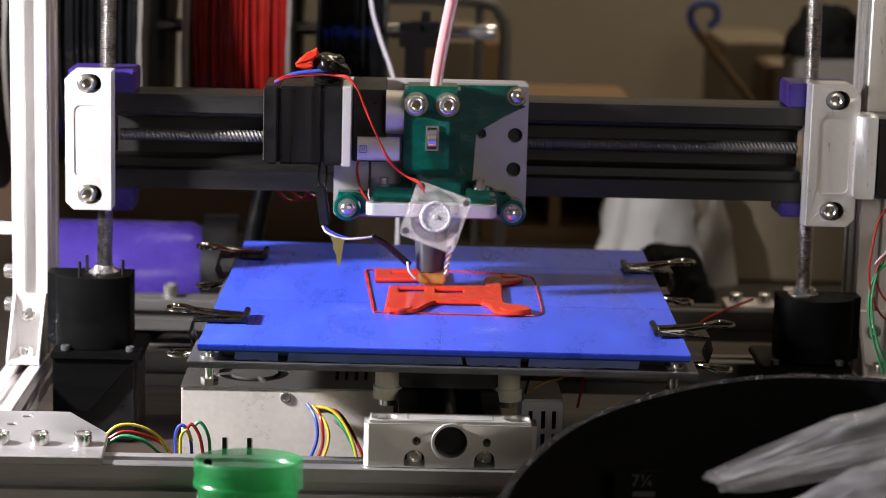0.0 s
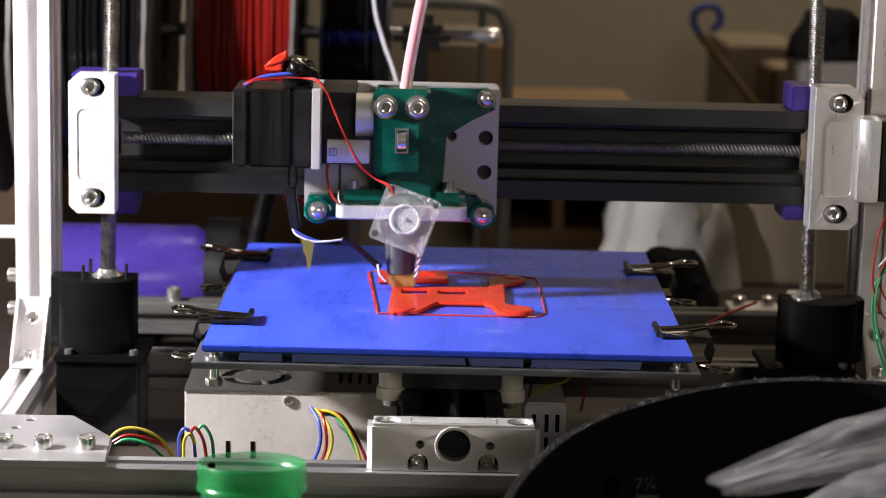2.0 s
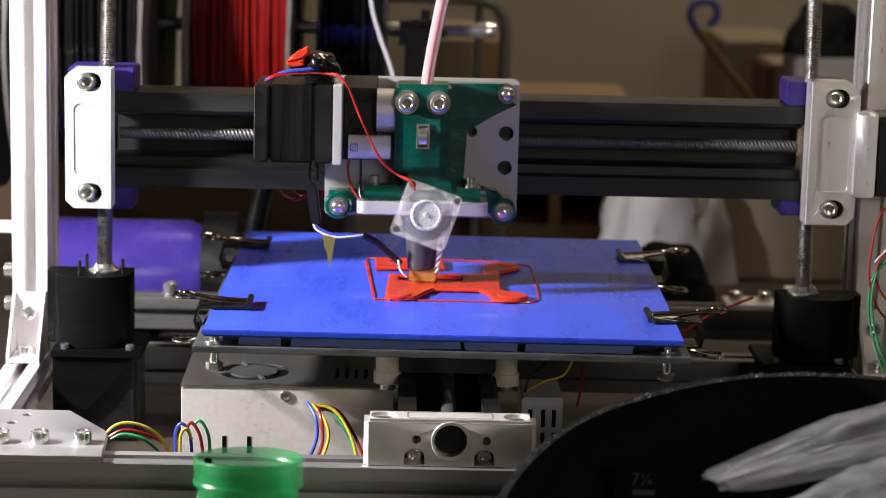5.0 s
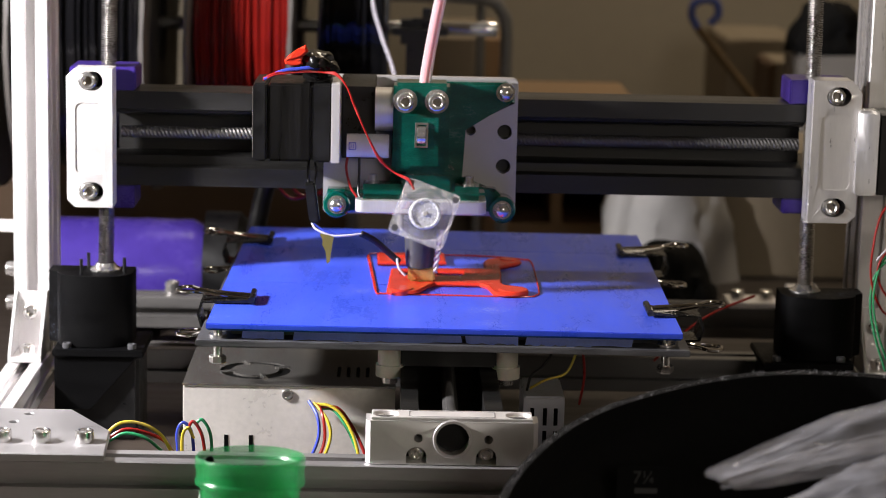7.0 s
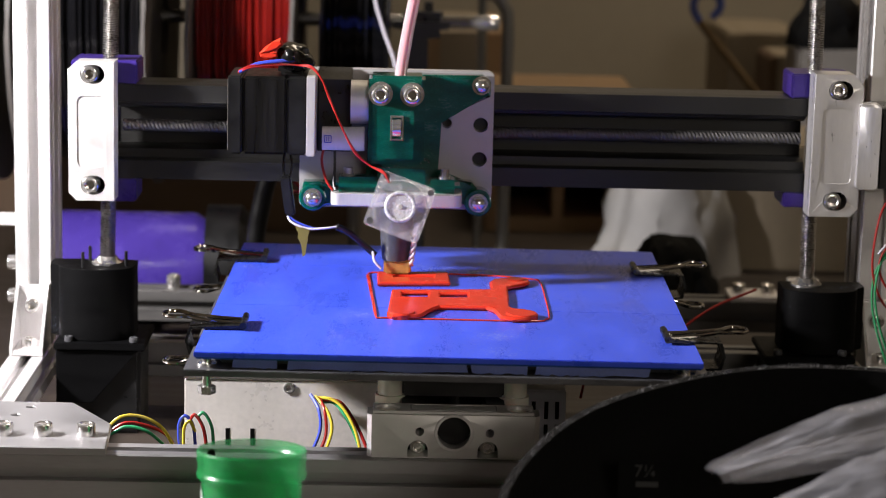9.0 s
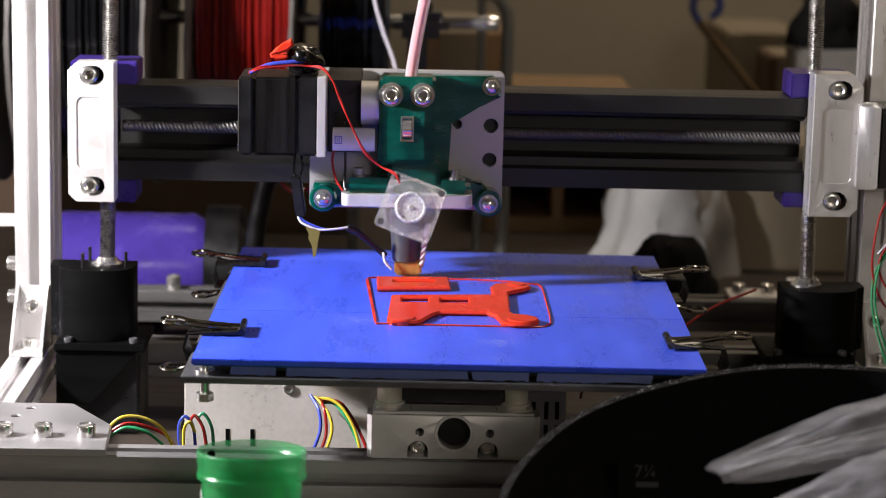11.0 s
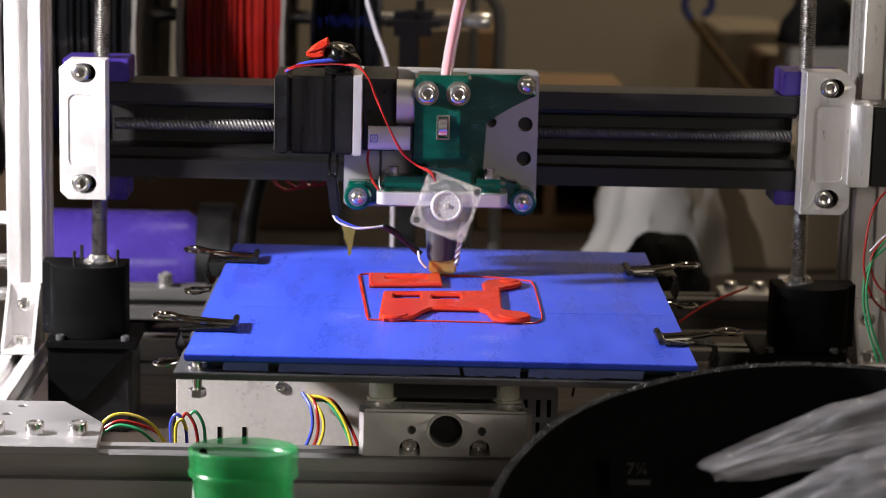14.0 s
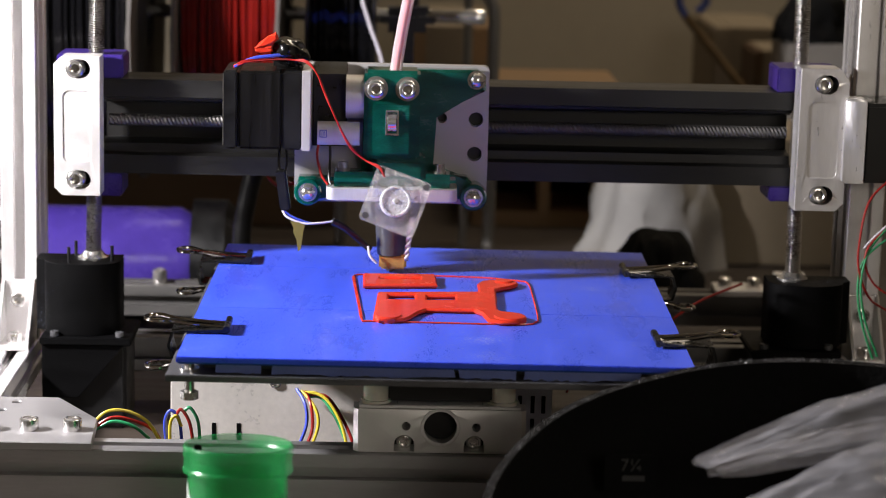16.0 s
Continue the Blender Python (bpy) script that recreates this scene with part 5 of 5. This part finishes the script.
# ---- what moves ----
CARRIAGE = [(0, 0.0000), (0.1, 0.0031), (0.2, -0.0009), (0.3, 0.0035), (0.4, -0.0014), (0.5, 0.0036), (0.6, -0.0012), (0.7, 0.0033), (0.8, -0.0010), (0.9, -0.0158), (1, -0.0187), (1.1, -0.0191), (1.2, -0.0171), (1.3, -0.0198), (1.4, -0.0163), (1.5, -0.0202), (1.6, -0.0163), (1.7, -0.0208), (1.8, -0.0175), (1.9, -0.0201), (2, -0.0174), (2.1, -0.0200), (2.2, -0.0165), (2.4, -0.0156), (2.5, -0.0204), (2.6, -0.0148), (2.7, -0.0144), (2.9, -0.0109), (3, -0.0113), (3.1, -0.0207), (3.2, -0.0126), (3.4, -0.0168), (3.5, -0.0200), (3.6, -0.0067), (3.7, -0.0023), (3.9, -0.0204), (4, -0.0172), (4.1, -0.0166), (4.2, -0.0044), (6.3, -0.0093), (6.4, -0.0148), (6.5, -0.0215), (6.6, -0.0179), (6.7, -0.0011), (6.9, -0.0055), (7, -0.0063), (7.1, -0.0144), (7.2, -0.0082), (7.4, -0.0109), (7.5, -0.0144), (7.6, -0.0167), (7.7, -0.0200), (7.9, -0.0197), (8, -0.0183), (8.1, -0.0204), (8.2, -0.0169), (8.4, -0.0169), (8.5, -0.0175), (8.6, -0.0091), (8.7, -0.0150), (8.9, -0.0121), (9, -0.0199), (9.1, -0.0199), (9.2, -0.0163), (11.3, -0.0133), (11.4, -0.0082), (11.5, -0.0163), (11.7, -0.0060), (12, -0.0043), (12.2, -0.0001), (12.5, -0.0015), (12.7, -0.0001), (13, 0.0003), (13.2, 0.0073), (13.3, -0.0004), (13.5, 0.0071), (13.7, 0.0080), (13.9, 0.0052), (14, 0.0084), (14.1, 0.0072), (14.2, 0.0090), (14.3, 0.0004), (14.4, -0.0009), (14.5, -0.0099), (14.7, -0.0057), (15, -0.0105), (15.2, -0.0071), (15.3, -0.0027), (15.5, -0.0035), (15.6, -0.0007), (15.7, 0.0004), (15.9, -0.0070), (16, -0.0151)]
BED = [(0, 0.0000), (0.5, -0.0058), (1, -0.0037), (1.5, 0.0020), (2, 0.0053), (2.5, 0.0117), (3, 0.0098), (3.5, 0.0175), (4, 0.0318), (4.2, 0.0265), (6.5, 0.0352), (7, 0.0382), (7.5, 0.0252), (7.7, 0.0000), (8, -0.0066), (8.2, -0.0125), (8.4, -0.0331), (8.5, -0.0331), (9, -0.0334), (11.5, -0.0489), (12, -0.0516), (12.5, -0.0492), (13, -0.0457), (13.5, -0.0445), (14, -0.0412), (14.5, -0.0331), (15, -0.0353), (15.5, -0.0332), (16, -0.0526)]

def motions():
    c = ORIGIN[car.name]
    walk(car, [(t, pose(c.x + dx, c.y, c.z)) for t, dx in CARRIAGE])
    for ob in [bed, piece, bar, skirt] + CLIPS:
        o = ORIGIN[ob.name]
        walk(ob, [(t, pose(o.x, o.y + dy, o.z)) for t, dy in BED])


motions()
